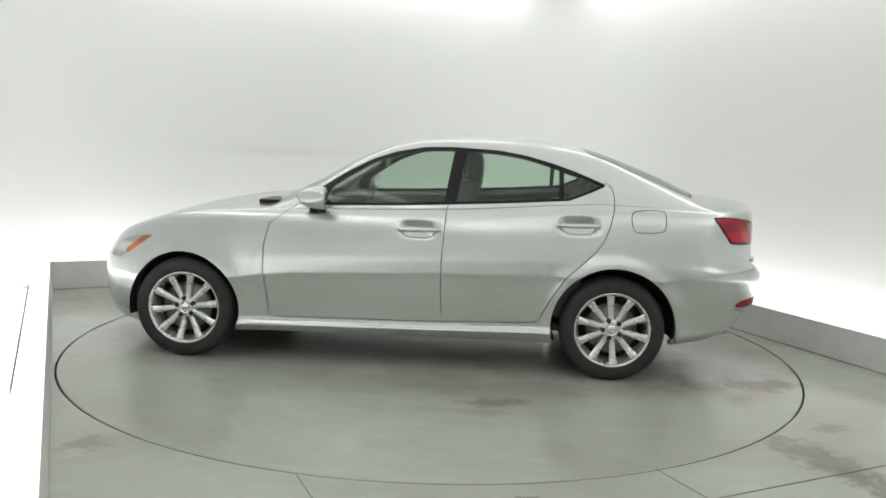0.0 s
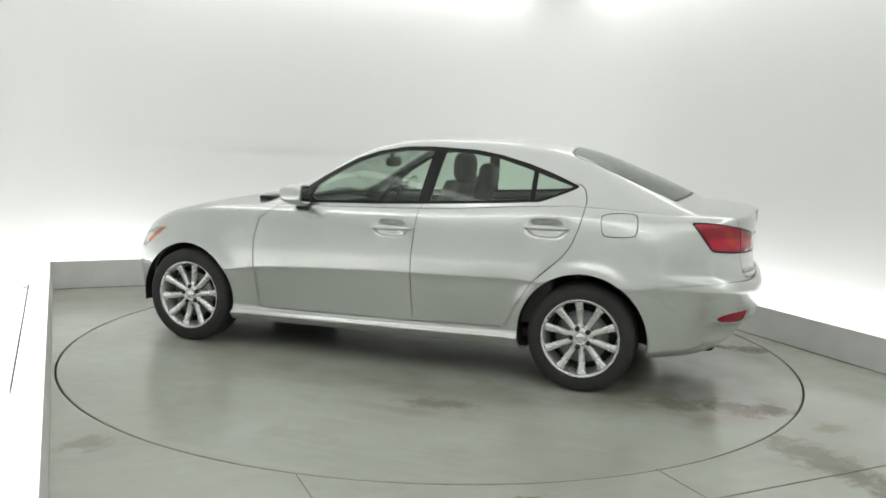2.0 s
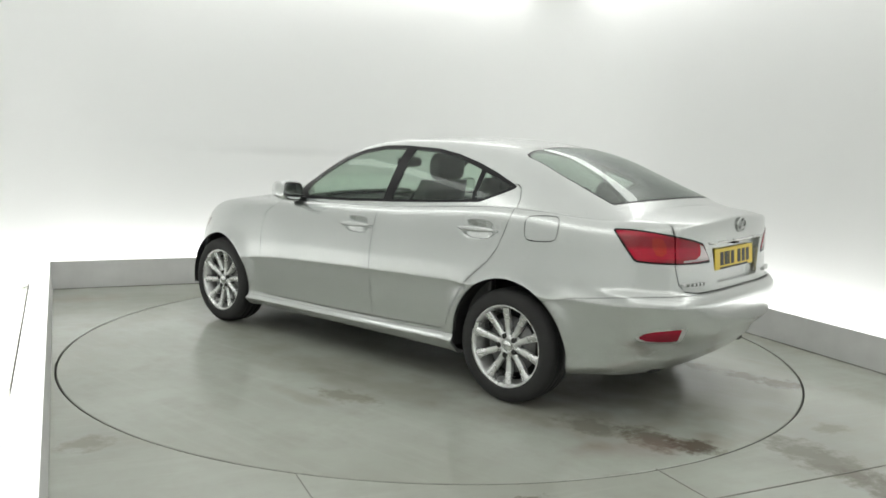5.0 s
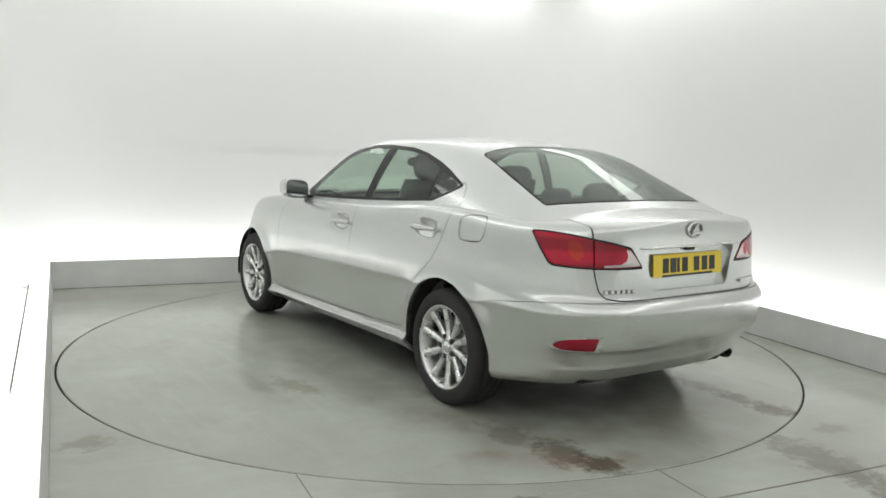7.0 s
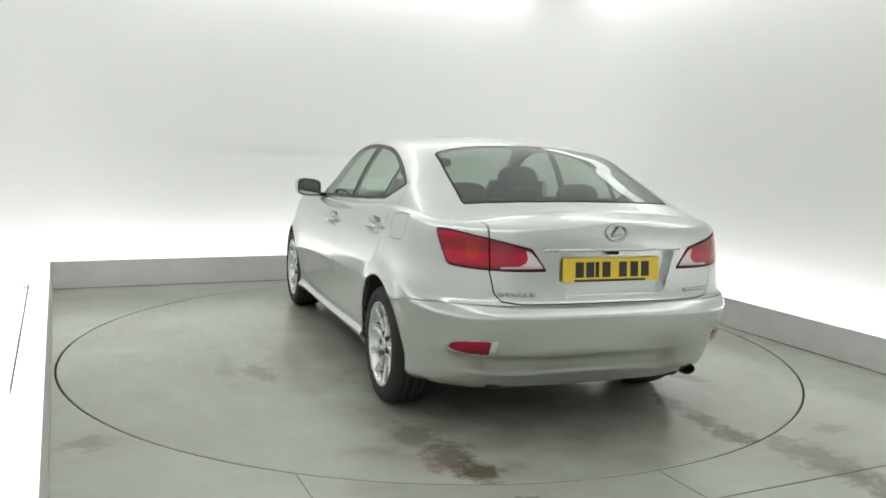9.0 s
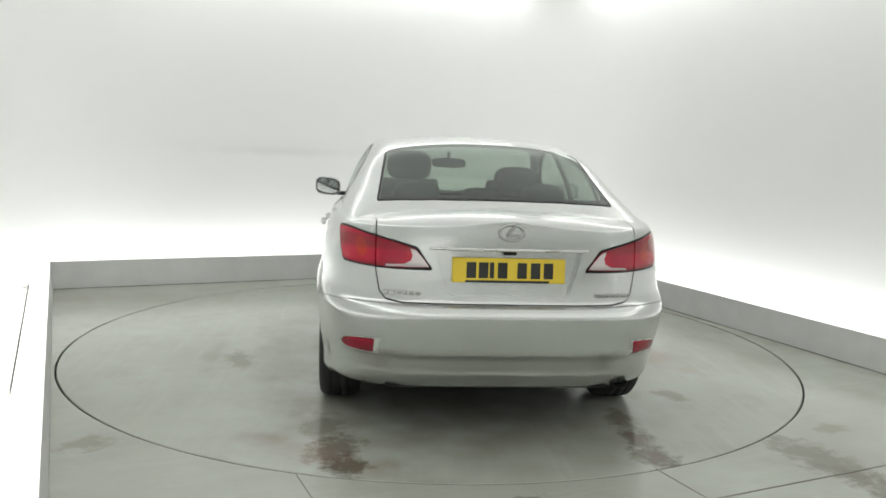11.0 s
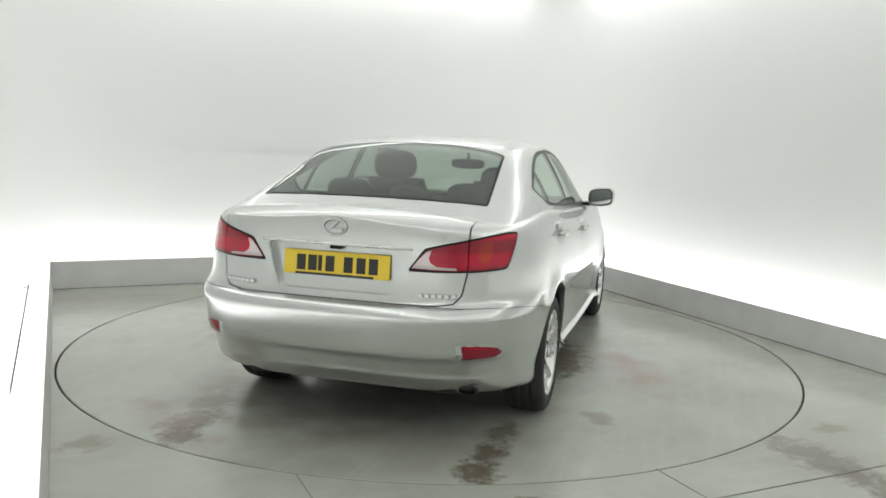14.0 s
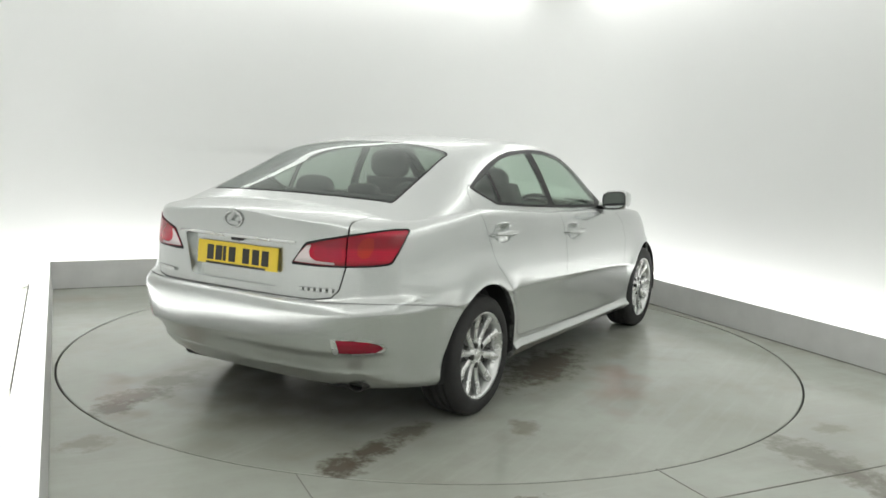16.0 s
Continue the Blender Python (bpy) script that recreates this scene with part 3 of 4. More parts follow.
def tail(*pts):
    """Points (half width, height) on the rounded tail of the car."""
    out = []
    for y, z in pts:
        w = np.interp(z, [0.45, 0.60, 0.70, 0.80, 0.93, 1.01, 1.05], [0.865, 0.886, 0.888, 0.876, 0.855, 0.836, 0.814]) - 0.012
        xe, n = np.interp(z, [0.45, 0.50, 0.60, 0.68, 0.72, 0.80, 1.05], [-2.28, -2.306, -2.322, -2.31, -2.278, -2.262, -2.258]), 3.8 if z > 0.7 else 4.1
        out.append((XC_R + (xe - XC_R) * (1 - min(y / w, 1) ** n) ** (1 / n), y, z))
    return out


LAMP = on(LAMP_VIEW, [(-1.915, 0.768, 1.014), (-1.925, 0.765, 1.023)] + tail((0.735, 1.024), (0.69, 1.017), (0.60, 0.998), (0.50, 0.976), (0.425, 0.957), (0.412, 0.945),
                          (0.385, 0.905), (0.352, 0.862), (0.355, 0.852), (0.50, 0.851), (0.60, 0.853), (0.69, 0.857)) + [(-2.05, 0.752, 0.862), (-2.032, 0.762, 0.873), (-1.975, 0.769, 0.942)])
RIM_LAMP = on(LAMP_VIEW, [(-1.930, 0.768, 1.009), (-1.938, 0.765, 1.015)] + tail((0.730, 1.015), (0.688, 1.008), (0.60, 0.989), (0.50, 0.967), (0.430, 0.948),
                              (0.393, 0.905), (0.364, 0.865), (0.50, 0.859), (0.60, 0.861), (0.69, 0.865)) + [(-2.055, 0.750, 0.871), (-2.040, 0.759, 0.879), (-1.988, 0.767, 0.942)])
CLEAR = on(LAMP_VIEW, tail((0.428, 0.942), (0.394, 0.905), (0.366, 0.867), (0.56, 0.862), (0.555, 0.872), (0.475, 0.876), (0.447, 0.892), (0.440, 0.915), (0.450, 0.948)))
CELL = on(LAMP_VIEW, tail((0.585, 0.972), (0.52, 0.958), (0.475, 0.940), (0.462, 0.915), (0.475, 0.893), (0.52, 0.885), (0.585, 0.884)))
AMBER = on(LAMP_VIEW, tail((0.688, 0.982), (0.672, 0.986), (0.652, 0.978), (0.640, 0.945), (0.642, 0.91), (0.660, 0.892), (0.682, 0.90), (0.693, 0.94)))
REFLECTOR = on(LOW_VIEW, tail((0.755, 0.492), (0.745, 0.508), (0.72, 0.521), (0.67, 0.529), (0.605, 0.532), (0.603, 0.530), (0.605, 0.468), (0.609, 0.466), (0.68, 0.465), (0.73, 0.470), (0.75, 0.480)))
# pale edge round the reflector: a highlight on the bumper paint, made as a part
LIT_EDGE = on(LOW_VIEW, tail((0.763, 0.489), (0.72, 0.527), (0.67, 0.534), (0.58, 0.537), (0.576, 0.535), (0.581, 0.458), (0.585, 0.456), (0.68, 0.458), (0.735, 0.464), (0.757, 0.477)))


def kinds_lower(bm):
    """Cut the panel lines into the lower body and sort its faces."""
    low = lambda c: c.z < 0.9 and c.y > 0.5
    for x, z, r in ARCHES:
        cut(bm, SIDE, circle_poly(x, z, r), low)
    side = lambda c: c.y > 0.55
    nose, tail = lambda c: c.x > 1.5, lambda c: c.x < -1.45
    rear_up, boot = lambda c: c.x < -1.8 and c.z > 0.8, lambda c: c.x < -1.7
    bonnet = lambda c: c.z > 0.65 and c.x > 0.5
    # name, view, inner and outer outline, where it may lie; the first that holds a face wins
    order = []
    for name, view, poly, half, where in (
            ("outer", LAMP_VIEW, LAMP, 0.0012, rear_up), ("reflector", LOW_VIEW, REFLECTOR, 0.0008, lambda c: c.x < -2.0 and c.z < 0.6), ("bezel", LOW_VIEW, LIT_EDGE, 0.0006, lambda c: c.x < -2.0 and c.z < 0.6),
            ("rear_bumper", SIDE, REAR_BUMPER, 0.0015, tail), ("recess", REAR, RECESS, 0.0, lambda c: c.x < -2.1), ("boot_lid", REAR, TRUNK, 0.0030, boot),
            ("front_door", SIDE, FRONT_DOOR, 0.0026, side), ("rear_door", SIDE, REAR_DOOR, 0.0026, side), ("side_skirt", SIDE, SKIRT, 0.0008, side),
            ("fuel_flap", SIDE, FLAP, 0.0025, side), ("indicator", SIDE, INDICATOR, 0.0, nose), ("headlamp", SIDE, HEADLAMP, 0.0015, nose),
            ("front_bumper", SIDE, FRONT_BUMPER, 0.0014, nose), ("hood", TOP, HOOD, 0.0023, bonnet)):
        rims = band(bm, view, poly, half, where) if half else (poly, poly)
        if not half:
            cut(bm, view, poly, where)
        order.append((name, view, *rims, where))
    for poly in (RIM_LAMP, CLEAR, AMBER, CELL):
        cut(bm, LAMP_VIEW, poly, rear_up)
    cut(bm, REAR, [(0.5995, 0.8), (0.6045, 0.8), (0.6045, 1.1), (0.5995, 1.1)], rear_up)
    out = {}
    for f in bm.faces:
        c = f.calc_center_median()
        deck = f.material_index == 1
        if c.y > 0.5 and c.z < 0.85 and any(math.hypot(c.x - x, c.z - z) < r for x, z, r in ARCHES):
            continue
        if deck and -1.80 < c.x < 0.72 and c.y < 0.72:
            continue
        k = "front_fender" if c.x > 0.3 else "quarter_panel"
        for name, view, small, large, where in order:
            if not where(c) or (deck and name in ("outer", "recess", "headlamp", "indicator")):
                continue
            p = view.to(c)
            if inside(p, large):
                k = name if inside(p, small) else "gap_flap" if name == "fuel_flap" else "gap"
                break
        if k == "outer":
            g = LAMP_VIEW.to(c)
            if 0.5995 < c.y < 0.6045:
                continue
            k = "inner" if c.y < 0.602 else "outer"
            k += "_cell" if inside(g, CELL) else "_clear" if inside(g, CLEAR) else "_amber" if inside(g, AMBER) else "_red" if inside(g, RIM_LAMP) else "_rim"
        out.setdefault(k, []).append(f)
    out.pop("gap", None)
    return out


def kinds_upper(bm):
    flank = lambda c: c.y > 0.5
    cut(bm, SIDE, DLO, flank)
    for poly in PANES.values():
        cut(bm, SIDE, poly, flank)
    doors = [("front_door", *band(bm, SIDE, FRONT_DOOR, 0.0026, flank)), ("rear_door", *band(bm, SIDE, REAR_DOOR, 0.0026, flank))]
    for poly in (REAR_GLASS, REAR_PANE):
        cut(bm, TOP, poly, lambda c: c.x < -1.0)
    cut(bm, TOP, SCREEN, lambda c: c.x > 0)
    out = {}
    for f in bm.faces:
        c = f.calc_center_median()
        s, t = SIDE.to(c), TOP.to(c)
        k = "roof"
        if c.x < -1.0 and inside(t, REAR_GLASS):
            k = "rear_window" if inside(t, REAR_PANE) else "rear_window_seal"
        elif c.x > 0 and inside(t, SCREEN):
            k = "windscreen"
        elif c.y > 0.5 and inside(s, DLO):
            k = next((n for n, poly in PANES.items() if inside(s, poly)), "window_frame")
        elif c.x > 0.86:
            continue
        elif c.y > 0.5 and c.z < 1.25:
            for name, small, large in doors:
                if inside(s, large):
                    k = name if inside(s, small) else "gap"
                    break
        out.setdefault(k, []).append(f)
    out.pop("gap", None)
    return out


def take(faces, sides):
    """A new mesh from faces of the half body: sides 1 left, -1 right, 0 both joined."""
    bm = bmesh.new()
    for s in ((1, -1) if sides == 0 else (sides,)):
        made = {}
        for f in faces:
            vs = []
            for v in f.verts:
                if v not in made:
                    made[v] = bm.verts.new((v.co.x, v.co.y * s, v.co.z))
                vs.append(made[v])
            g = bm.faces.new(vs if s == 1 else vs[::-1])
            g.smooth = True
    bmesh.ops.remove_doubles(bm, verts=bm.verts, dist=2e-4)
    bm.normal_update()
    return bm


def shut(bm, lip=0.018, sink=0.0):
    """Turn the edge of a panel inwards, so that it has depth at its shut lines."""
    bm.normal_update()
    if sink:
        for v, n in [(v, v.normal.copy()) for v in bm.verts]:
            v.co -= n * sink
    edges = [e for e in bm.edges if e.is_boundary]
    near = {tuple(round(c, 4) for c in v.co): v.normal.copy() for e in edges for v in e.verts}
    ex = bmesh.ops.extrude_edge_only(bm, edges=edges)
    for g in ex["geom"]:
        if isinstance(g, bmesh.types.BMVert):
            g.co -= near.get(tuple(round(c, 4) for c in g.co), Vector((0, 0, 1))) * lip
        elif isinstance(g, bmesh.types.BMFace):
            g.smooth = False
    bmesh.ops.split_edges(bm, edges=[e for e in bm.edges if len({f.smooth for f in e.link_faces}) == 2])
    return bm


def lathe(profile, n=48):
    """Profile of (radius, along) turned round the y axis."""
    bm = bmesh.new()
    rows = [[bm.verts.new((r * math.cos(2 * math.pi * i / n), a, r * math.sin(2 * math.pi * i / n))) for i in range(n)] for r, a in profile]
    for a, b in zip(rows, rows[1:]):
        for i in range(n):
            f = bm.faces.new((a[i], a[(i + 1) % n], b[(i + 1) % n], b[i]))
            f.smooth = True
    return bm


def loft(sections, closed_ends=True, bm=None, smooth=True):
    """A skin over closed sections with the same number of points."""
    bm = bmesh.new() if bm is None else bm
    vs = [[bm.verts.new(p) for p in s] for s in sections]
    k = len(vs[0])
    faces = []
    for a, b in zip(vs, vs[1:]):
        for i in range(k):
            faces.append(bm.faces.new((a[i], a[(i + 1) % k], b[(i + 1) % k], b[i])))
    if closed_ends:
        faces += [bm.faces.new(vs[0][::-1]), bm.faces.new(vs[-1])]
    for f in faces:
        f.smooth = smooth
    bmesh.ops.recalc_face_normals(bm, faces=faces)
    return bm


def blob(cx, cy, cz, sx, sy, sz, n=3.0, segs=20, rings=12, bm=None):
    """A rounded cushion: a superellipsoid."""
    power = lambda c: math.copysign(abs(c) ** (2 / n), c)
    secs = []
    for i in range(1, rings):
        a = -math.pi / 2 + math.pi * i / rings
        secs.append([(cx + sx * power(math.cos(a)) * power(math.cos(2 * math.pi * j / segs)), cy + sy * power(math.cos(a)) * power(math.sin(2 * math.pi * j / segs)),
                      cz + sz * power(math.sin(a))) for j in range(segs)])
    return loft(secs, True, bm)


# ---- car parts ----
def build_wheel(x, s, turn, steer=0):
    """One wheel: s is 1 on the left and -1 on the right."""
    wheel = new("wheel")
    wheel.parent = car
    wheel.matrix_basis = pose(x, s * 0.765, 0.319, 0, 0, 0 if s > 0 else 180) @ pose(0, 0, 0, 0, turn)
    tagged(wheel, "silver ten-spoke alloy wheel with a black tyre")
    t = [(0.226, -0.10), (0.232, -0.108), (0.262, -0.112), (0.295, -0.106), (0.312, -0.09), (0.318, -0.06)]
    for g in (-0.045, 0.0, 0.045):
        t += [(0.319, g - 0.006), (0.311, g - 0.004), (0.311, g + 0.004), (0.319, g + 0.006)]
    t += [(0.318, 0.06), (0.312, 0.09), (0.295, 0.106), (0.275, 0.111), (0.262, 0.112), (0.25, 0.1115), (0.232, 0.108), (0.226, 0.10)]
    part("tyre", lathe(t, 64), M_RUBBER, wheel, "black rubber tyre with a grooved tread")
    rim = part("rim", lathe([(0.226, -0.10), (0.212, -0.098), (0.200, -0.06), (0.198, 0.03), (0.206, 0.06), (0.214, 0.085), (0.220, 0.100),
                             (0.2305, 0.1065), (0.2305, 0.102), (0.226, 0.099)], 64), M_ALLOY, wheel, "polished alloy rim")
    hub = lathe([(0.0305, 0.060), (0.0305, 0.082), (0.046, 0.080), (0.062, 0.072), (0.066, 0.055), (0.066, 0.0)], 40)
    part("hub", hub, M_ALLOY, wheel)
    part("centre_cap", lathe([(0.0005, 0.087), (0.02, 0.0865), (0.029, 0.083), (0.030, 0.078)], 32), M_CHROME, wheel, "chrome centre cap")
    spoke = bmesh.new()
    secs = []
    for r, w, y, th in ((0.045, 0.017, 0.076, 0.03), (0.09, 0.0165, 0.072, 0.032), (0.14, 0.0185, 0.078, 0.03), (0.185, 0.0215, 0.088, 0.026), (0.213, 0.0255, 0.094, 0.022)):
        secs.append([(r, y - th, -w), (r, y - 0.007, -w), (r, y, -w * 0.62), (r, y + 0.002, 0), (r, y, w * 0.62), (r, y - 0.007, w), (r, y - th, w)])
    loft(secs, True, spoke, smooth=False)
    first = finish("spoke", spoke, M_ALLOY)
    for i in range(10):
        ob = first if i == 0 else new("spoke", first.data)
        ob.parent = wheel
        ob.matrix_basis = pose(0, 0, 0, 0, 36 * i)
    nut = lathe([(0.0005, 0.0815), (0.0148, 0.0815), (0.0152, 0.06)], 14)
    first = finish("wheel_nut_hole", nut, M_PIT)
    for i in range(5):
        ob = first if i == 0 else new("wheel_nut_hole", first.data)
        ob.parent = wheel
        a = math.radians(72 * i + 18)
        ob.matrix_basis = pose(0.0545 * math.cos(a), 0.0, 0.0545 * math.sin(a))
    part("brake_disc", lathe([(0.05, 0.035), (0.155, 0.035), (0.155, 0.015), (0.05, 0.015)], 48), M_DULL, wheel, "dull steel brake disc")
    part("inner_barrel", lathe([(0.0005, -0.02), (0.199, -0.03), (0.199, -0.06)], 32), M_UNDER, wheel, "dark inside of the wheel")
    return wheel


def build_mirror(s, door):
    secs = []
    for x, w, h in ((0.60, 0.02, 0.018), (0.58, 0.062, 0.042), (0.535, 0.087, 0.060), (0.48, 0.095, 0.069), (0.435, 0.094, 0.069), (0.425, 0.091, 0.066)):
        sec = []
        for i in range(20):
            a = 2 * math.pi * i / 20
            c, n = math.cos(a), math.sin(a)
            k = lambda q: math.copysign(abs(q) ** 0.6, q)
            sec.append((x - 0.12 * w * k(c), s * (0.920 + w * k(c)), 1.055 + h * k(n) + 0.008 * k(c)))
        secs.append(sec)
    m = part("door_mirror", loft(secs), M_PAINT, door, "silver door mirror housing")
    def oval(x, ky, kz):
        out = []
        for i in range(24):
            a = 2 * math.pi * i / 24
            c, n = math.copysign(abs(math.cos(a)) ** 0.6, math.cos(a)), math.copysign(abs(math.sin(a)) ** 0.6, math.sin(a))
            out.append((x - 0.12 * ky * c + 0.02 * kz * n, s * (0.920 + ky * c), 1.055 + kz * n + 0.008 * c))
        return out

    part("mirror_bezel", loft([oval(0.427, 0.085, 0.060), oval(0.422, 0.085, 0.060)], smooth=False), M_BLACK, m, "black mirror bezel")
    part("mirror_glass", loft([oval(0.4225, 0.079, 0.054), oval(0.4205, 0.078, 0.053)], smooth=False), M_MIRROR, m, "mirror glass")
    part("mirror_foot", box(0.45, 0.56, min(s * 0.775, s * 0.87), max(s * 0.775, s * 0.87), 0.985, 1.012, 0.01), M_BLACK, m, "black mirror foot")


def build_handle(s, x0, x1, z, y, door):
    n = 12
    secs = []
    for i in range(n + 1):
        t = i / n
        x = x0 + (x1 - x0) * t
        r = 0.016 * (0.35 + 0.65 * math.sin(math.pi * min(max(t, 0.03), 0.97)) ** 0.5)
        yy = y + 0.022 + 0.016 * math.sin(math.pi * t) ** 0.7
        secs.append([(x, s * (yy + 0.010 * math.cos(a)), z + (x0 - x) * 0.02 + r * math.sin(a)) for a in (2 * math.pi * k / 10 for k in range(10))])
    part("door_handle", loft(secs), M_PAINT, door, "silver pull handle")


def build_seat(name, x, y, w, rise=0.0):
    seat = new(name)
    seat.parent = car
    tagged(seat, "dark grey leather seat with a headrest")
    part("cushion", blob(x + 0.08, y, 0.50, 0.27, w, 0.10), M_LEATHER, seat, smooth=True)
    bm = bmesh.new()
    secs = []
    for t in np.linspace(0, 1, 9):
        ww = w * (1.0 - 0.24 * t ** 3)
        secs.append([(x - 0.16 - 0.24 * t + 0.075 * math.copysign(abs(math.cos(a)) ** 0.6, math.cos(a)), y + ww * math.copysign(abs(math.sin(a)) ** 0.6, math.sin(a)),
                      0.52 + 0.65 * t) for a in (2 * math.pi * k / 20 for k in range(20))])
    part("seat_back", loft(secs, True, bm), M_LEATHER, seat)
    part("headrest", blob(x - 0.42, y, 1.232 + rise, 0.058, 0.148, 0.098, 2.8), M_LEATHER, seat)
    for d in (-0.05, 0.05):
        part("headrest_post", box(x - 0.43, x - 0.418, y + d - 0.006, y + d + 0.006, 1.08, 1.17), M_CHROME, seat)


def build_cabin():
    build_seat("front_seat", -0.03, 0.36, 0.25, 0.025)
    build_seat("front_seat", 0.02, -0.36, 0.25, -0.06)
    bench = new("rear_bench")
    bench.parent = car
    tagged(bench, "dark grey leather rear bench with headrests")
    part("cushion", blob(-0.72, 0, 0.50, 0.28, 0.64, 0.11), M_LEATHER, bench)
    secs = [[(-0.98 - 0.24 * t + 0.07 * math.copysign(abs(math.cos(a)) ** 0.5, math.cos(a)), (0.64 - 0.06 * t) * math.copysign(abs(math.sin(a)) ** 0.35, math.sin(a)),
              0.50 + 0.61 * t) for a in (2 * math.pi * k / 24 for k in range(24))] for t in np.linspace(0, 1, 6)]
    part("seat_back", loft(secs), M_LEATHER, bench)
    for y, z in ((0.36, 1.125), (-0.36, 1.125)):
        part("headrest", blob(-1.235, y, z, 0.05, 0.135, 0.075, 2.6), M_LEATHER, bench)
    part("headrest", blob(-1.235, 0, 1.125, 0.045, 0.11, 0.045, 2.6), M_LEATHER, bench)
    part("parcel_shelf", box(-1.80, -1.22, -0.60, 0.60, 1.005, 1.03, 0.008), M_DASH, car, "dark rear parcel shelf")
    part("cabin_floor", box(-1.25, 1.0, -0.70, 0.70, 0.26, 0.30), M_DASH, car, "dark cabin carpet")
    for s in (1, -1):
        part("door_lining", box(-1.15, 0.75, min(s * 0.70, s * 0.755), max(s * 0.70, s * 0.755), 0.35, 0.985, 0.02), M_DASH, car, "dark door lining")
    dash = [[(0.55 + 0.30 * t, y, z) for y, z in ((-0.72, 0.62), (-0.72, 0.90 + 0.04 * t), (-0.3, 0.97 + 0.02 * t), (0.3, 0.97 + 0.02 * t), (0.72, 0.90 + 0.04 * t), (0.72, 0.62))] for t in (0, 0.3, 1)]
    part("dashboard", loft(dash, smooth=False), M_DASH, car, "charcoal dashboard")
    part("bulkhead", box(0.80, 0.84, -0.70, 0.70, 0.30, 0.93), M_UNDER, car, "dark bulkhead")
    secs = []
    for i in range(33):
        a = 2 * math.pi * i / 32
        secs.append([Vector((0, math.cos(a), math.sin(a))) * (0.175 + 0.014 * math.cos(b)) + Vector((0.014 * math.sin(b), 0, 0)) for b in (2 * math.pi * k / 8 for k in range(8))])
    ring = loft(secs, False)
    bmesh.ops.remove_doubles(ring, verts=ring.verts, dist=1e-4)
    box(-0.012, 0.02, -0.165, 0.165, -0.02, 0.02, 0.008, 2, ring)
    box(-0.02, 0.03, -0.06, 0.06, -0.06, 0.05, 0.02, 2, ring)
    ob = part("steering_wheel", ring, M_BLACK, car, "black steering wheel on the right-hand side")
    ob.matrix_basis = pose(0.42, -0.36, 0.90, 0, -24)
    im = part("interior_mirror", blob(0.20, 0.03, 1.262, 0.018, 0.125, 0.036, 3.5), M_BLACK, car, "black interior mirror under the roof")
    part("mirror_stalk", box(0.20, 0.225, 0.018, 0.042, 1.28, 1.345, 0.005), M_BLACK, im)


def build_plate():
    plate = part("number_plate", box(-0.003, 0.003, -0.26, 0.26, -0.056, 0.056, 0.002), M_YELLOW, car, "yellow rear registration plate with plain black bars")
    plate.matrix_basis = pose(-2.239, 0, 0.855, 0, 5)
    for y in (0.173, 0.117, 0.079, 0.030, -0.060, -0.122, -0.182):
        w = 0.010 if y == 0.079 else 0.022
        part("plate_bar", box(-0.0045, -0.0025, y - w, y + w, -0.036, 0.036, 0.0008), M_INK, plate)
    part("plate_foot_strip", box(-0.0045, -0.0025, -0.185, 0.20, -0.056, -0.045), M_INK, plate, "black strip along the plate")
    part("plate_lamp", box(-2.25, -2.20, -0.03, 0.03, 0.926, 0.943, 0.005), M_BLACK, car, "small black plate lamp")


def build_badge():
    """Plain chrome oval with a slanted stroke."""
    badge = bmesh.new()
    secs = []
    for i in range(41):
        a = 2 * math.pi * i / 40
        c = Vector((0, 0.056 * math.cos(a), 0.036 * math.sin(a)))
        out = Vector((0, math.cos(a), math.sin(a)))
        secs.append([c + out * 0.006 * math.cos(b) + Vector((0.005 * math.sin(b), 0, 0)) for b in (2 * math.pi * k / 8 for k in range(8))])
    loft(secs, False, badge)
    for (y0, z0), (y1, z1) in (((-0.020, 0.036), (0.022, -0.012)), ((0.022, -0.014), (-0.040, -0.014))):
        n = Vector((0, -(z1 - z0), y1 - y0)).normalized() * 0.007
        a, b = Vector((0, y0, z0)), Vector((0, y1, z1))
        loft([[p + n, p + n + Vector((-0.006, 0, 0)), p - n + Vector((-0.006, 0, 0)), p - n] for p in (a, b)], True, badge, smooth=False)
    ob = part("boot_badge", badge, M_LETTER, car, "oval chrome badge")
    ob.matrix_basis = pose(-2.266, 0, 1.030, 0, -2)
    for y0, y1, z in ((0.57, 0.40, 0.748), (-0.40, -0.57, 0.748)):
        n = 6
        for i in range(n):
            c = y0 + (y1 - y0) * (i + 0.5) / n
            w = abs(y1 - y0) / n * 0.38
            x = tail((abs(c), z))[0][0]
            part("lettering_bar", box(x - 0.010, x + 0.012, c - w, c + w, z - 0.009, z + 0.009, 0.002), M_LETTER, car, "small chrome lettering bar")


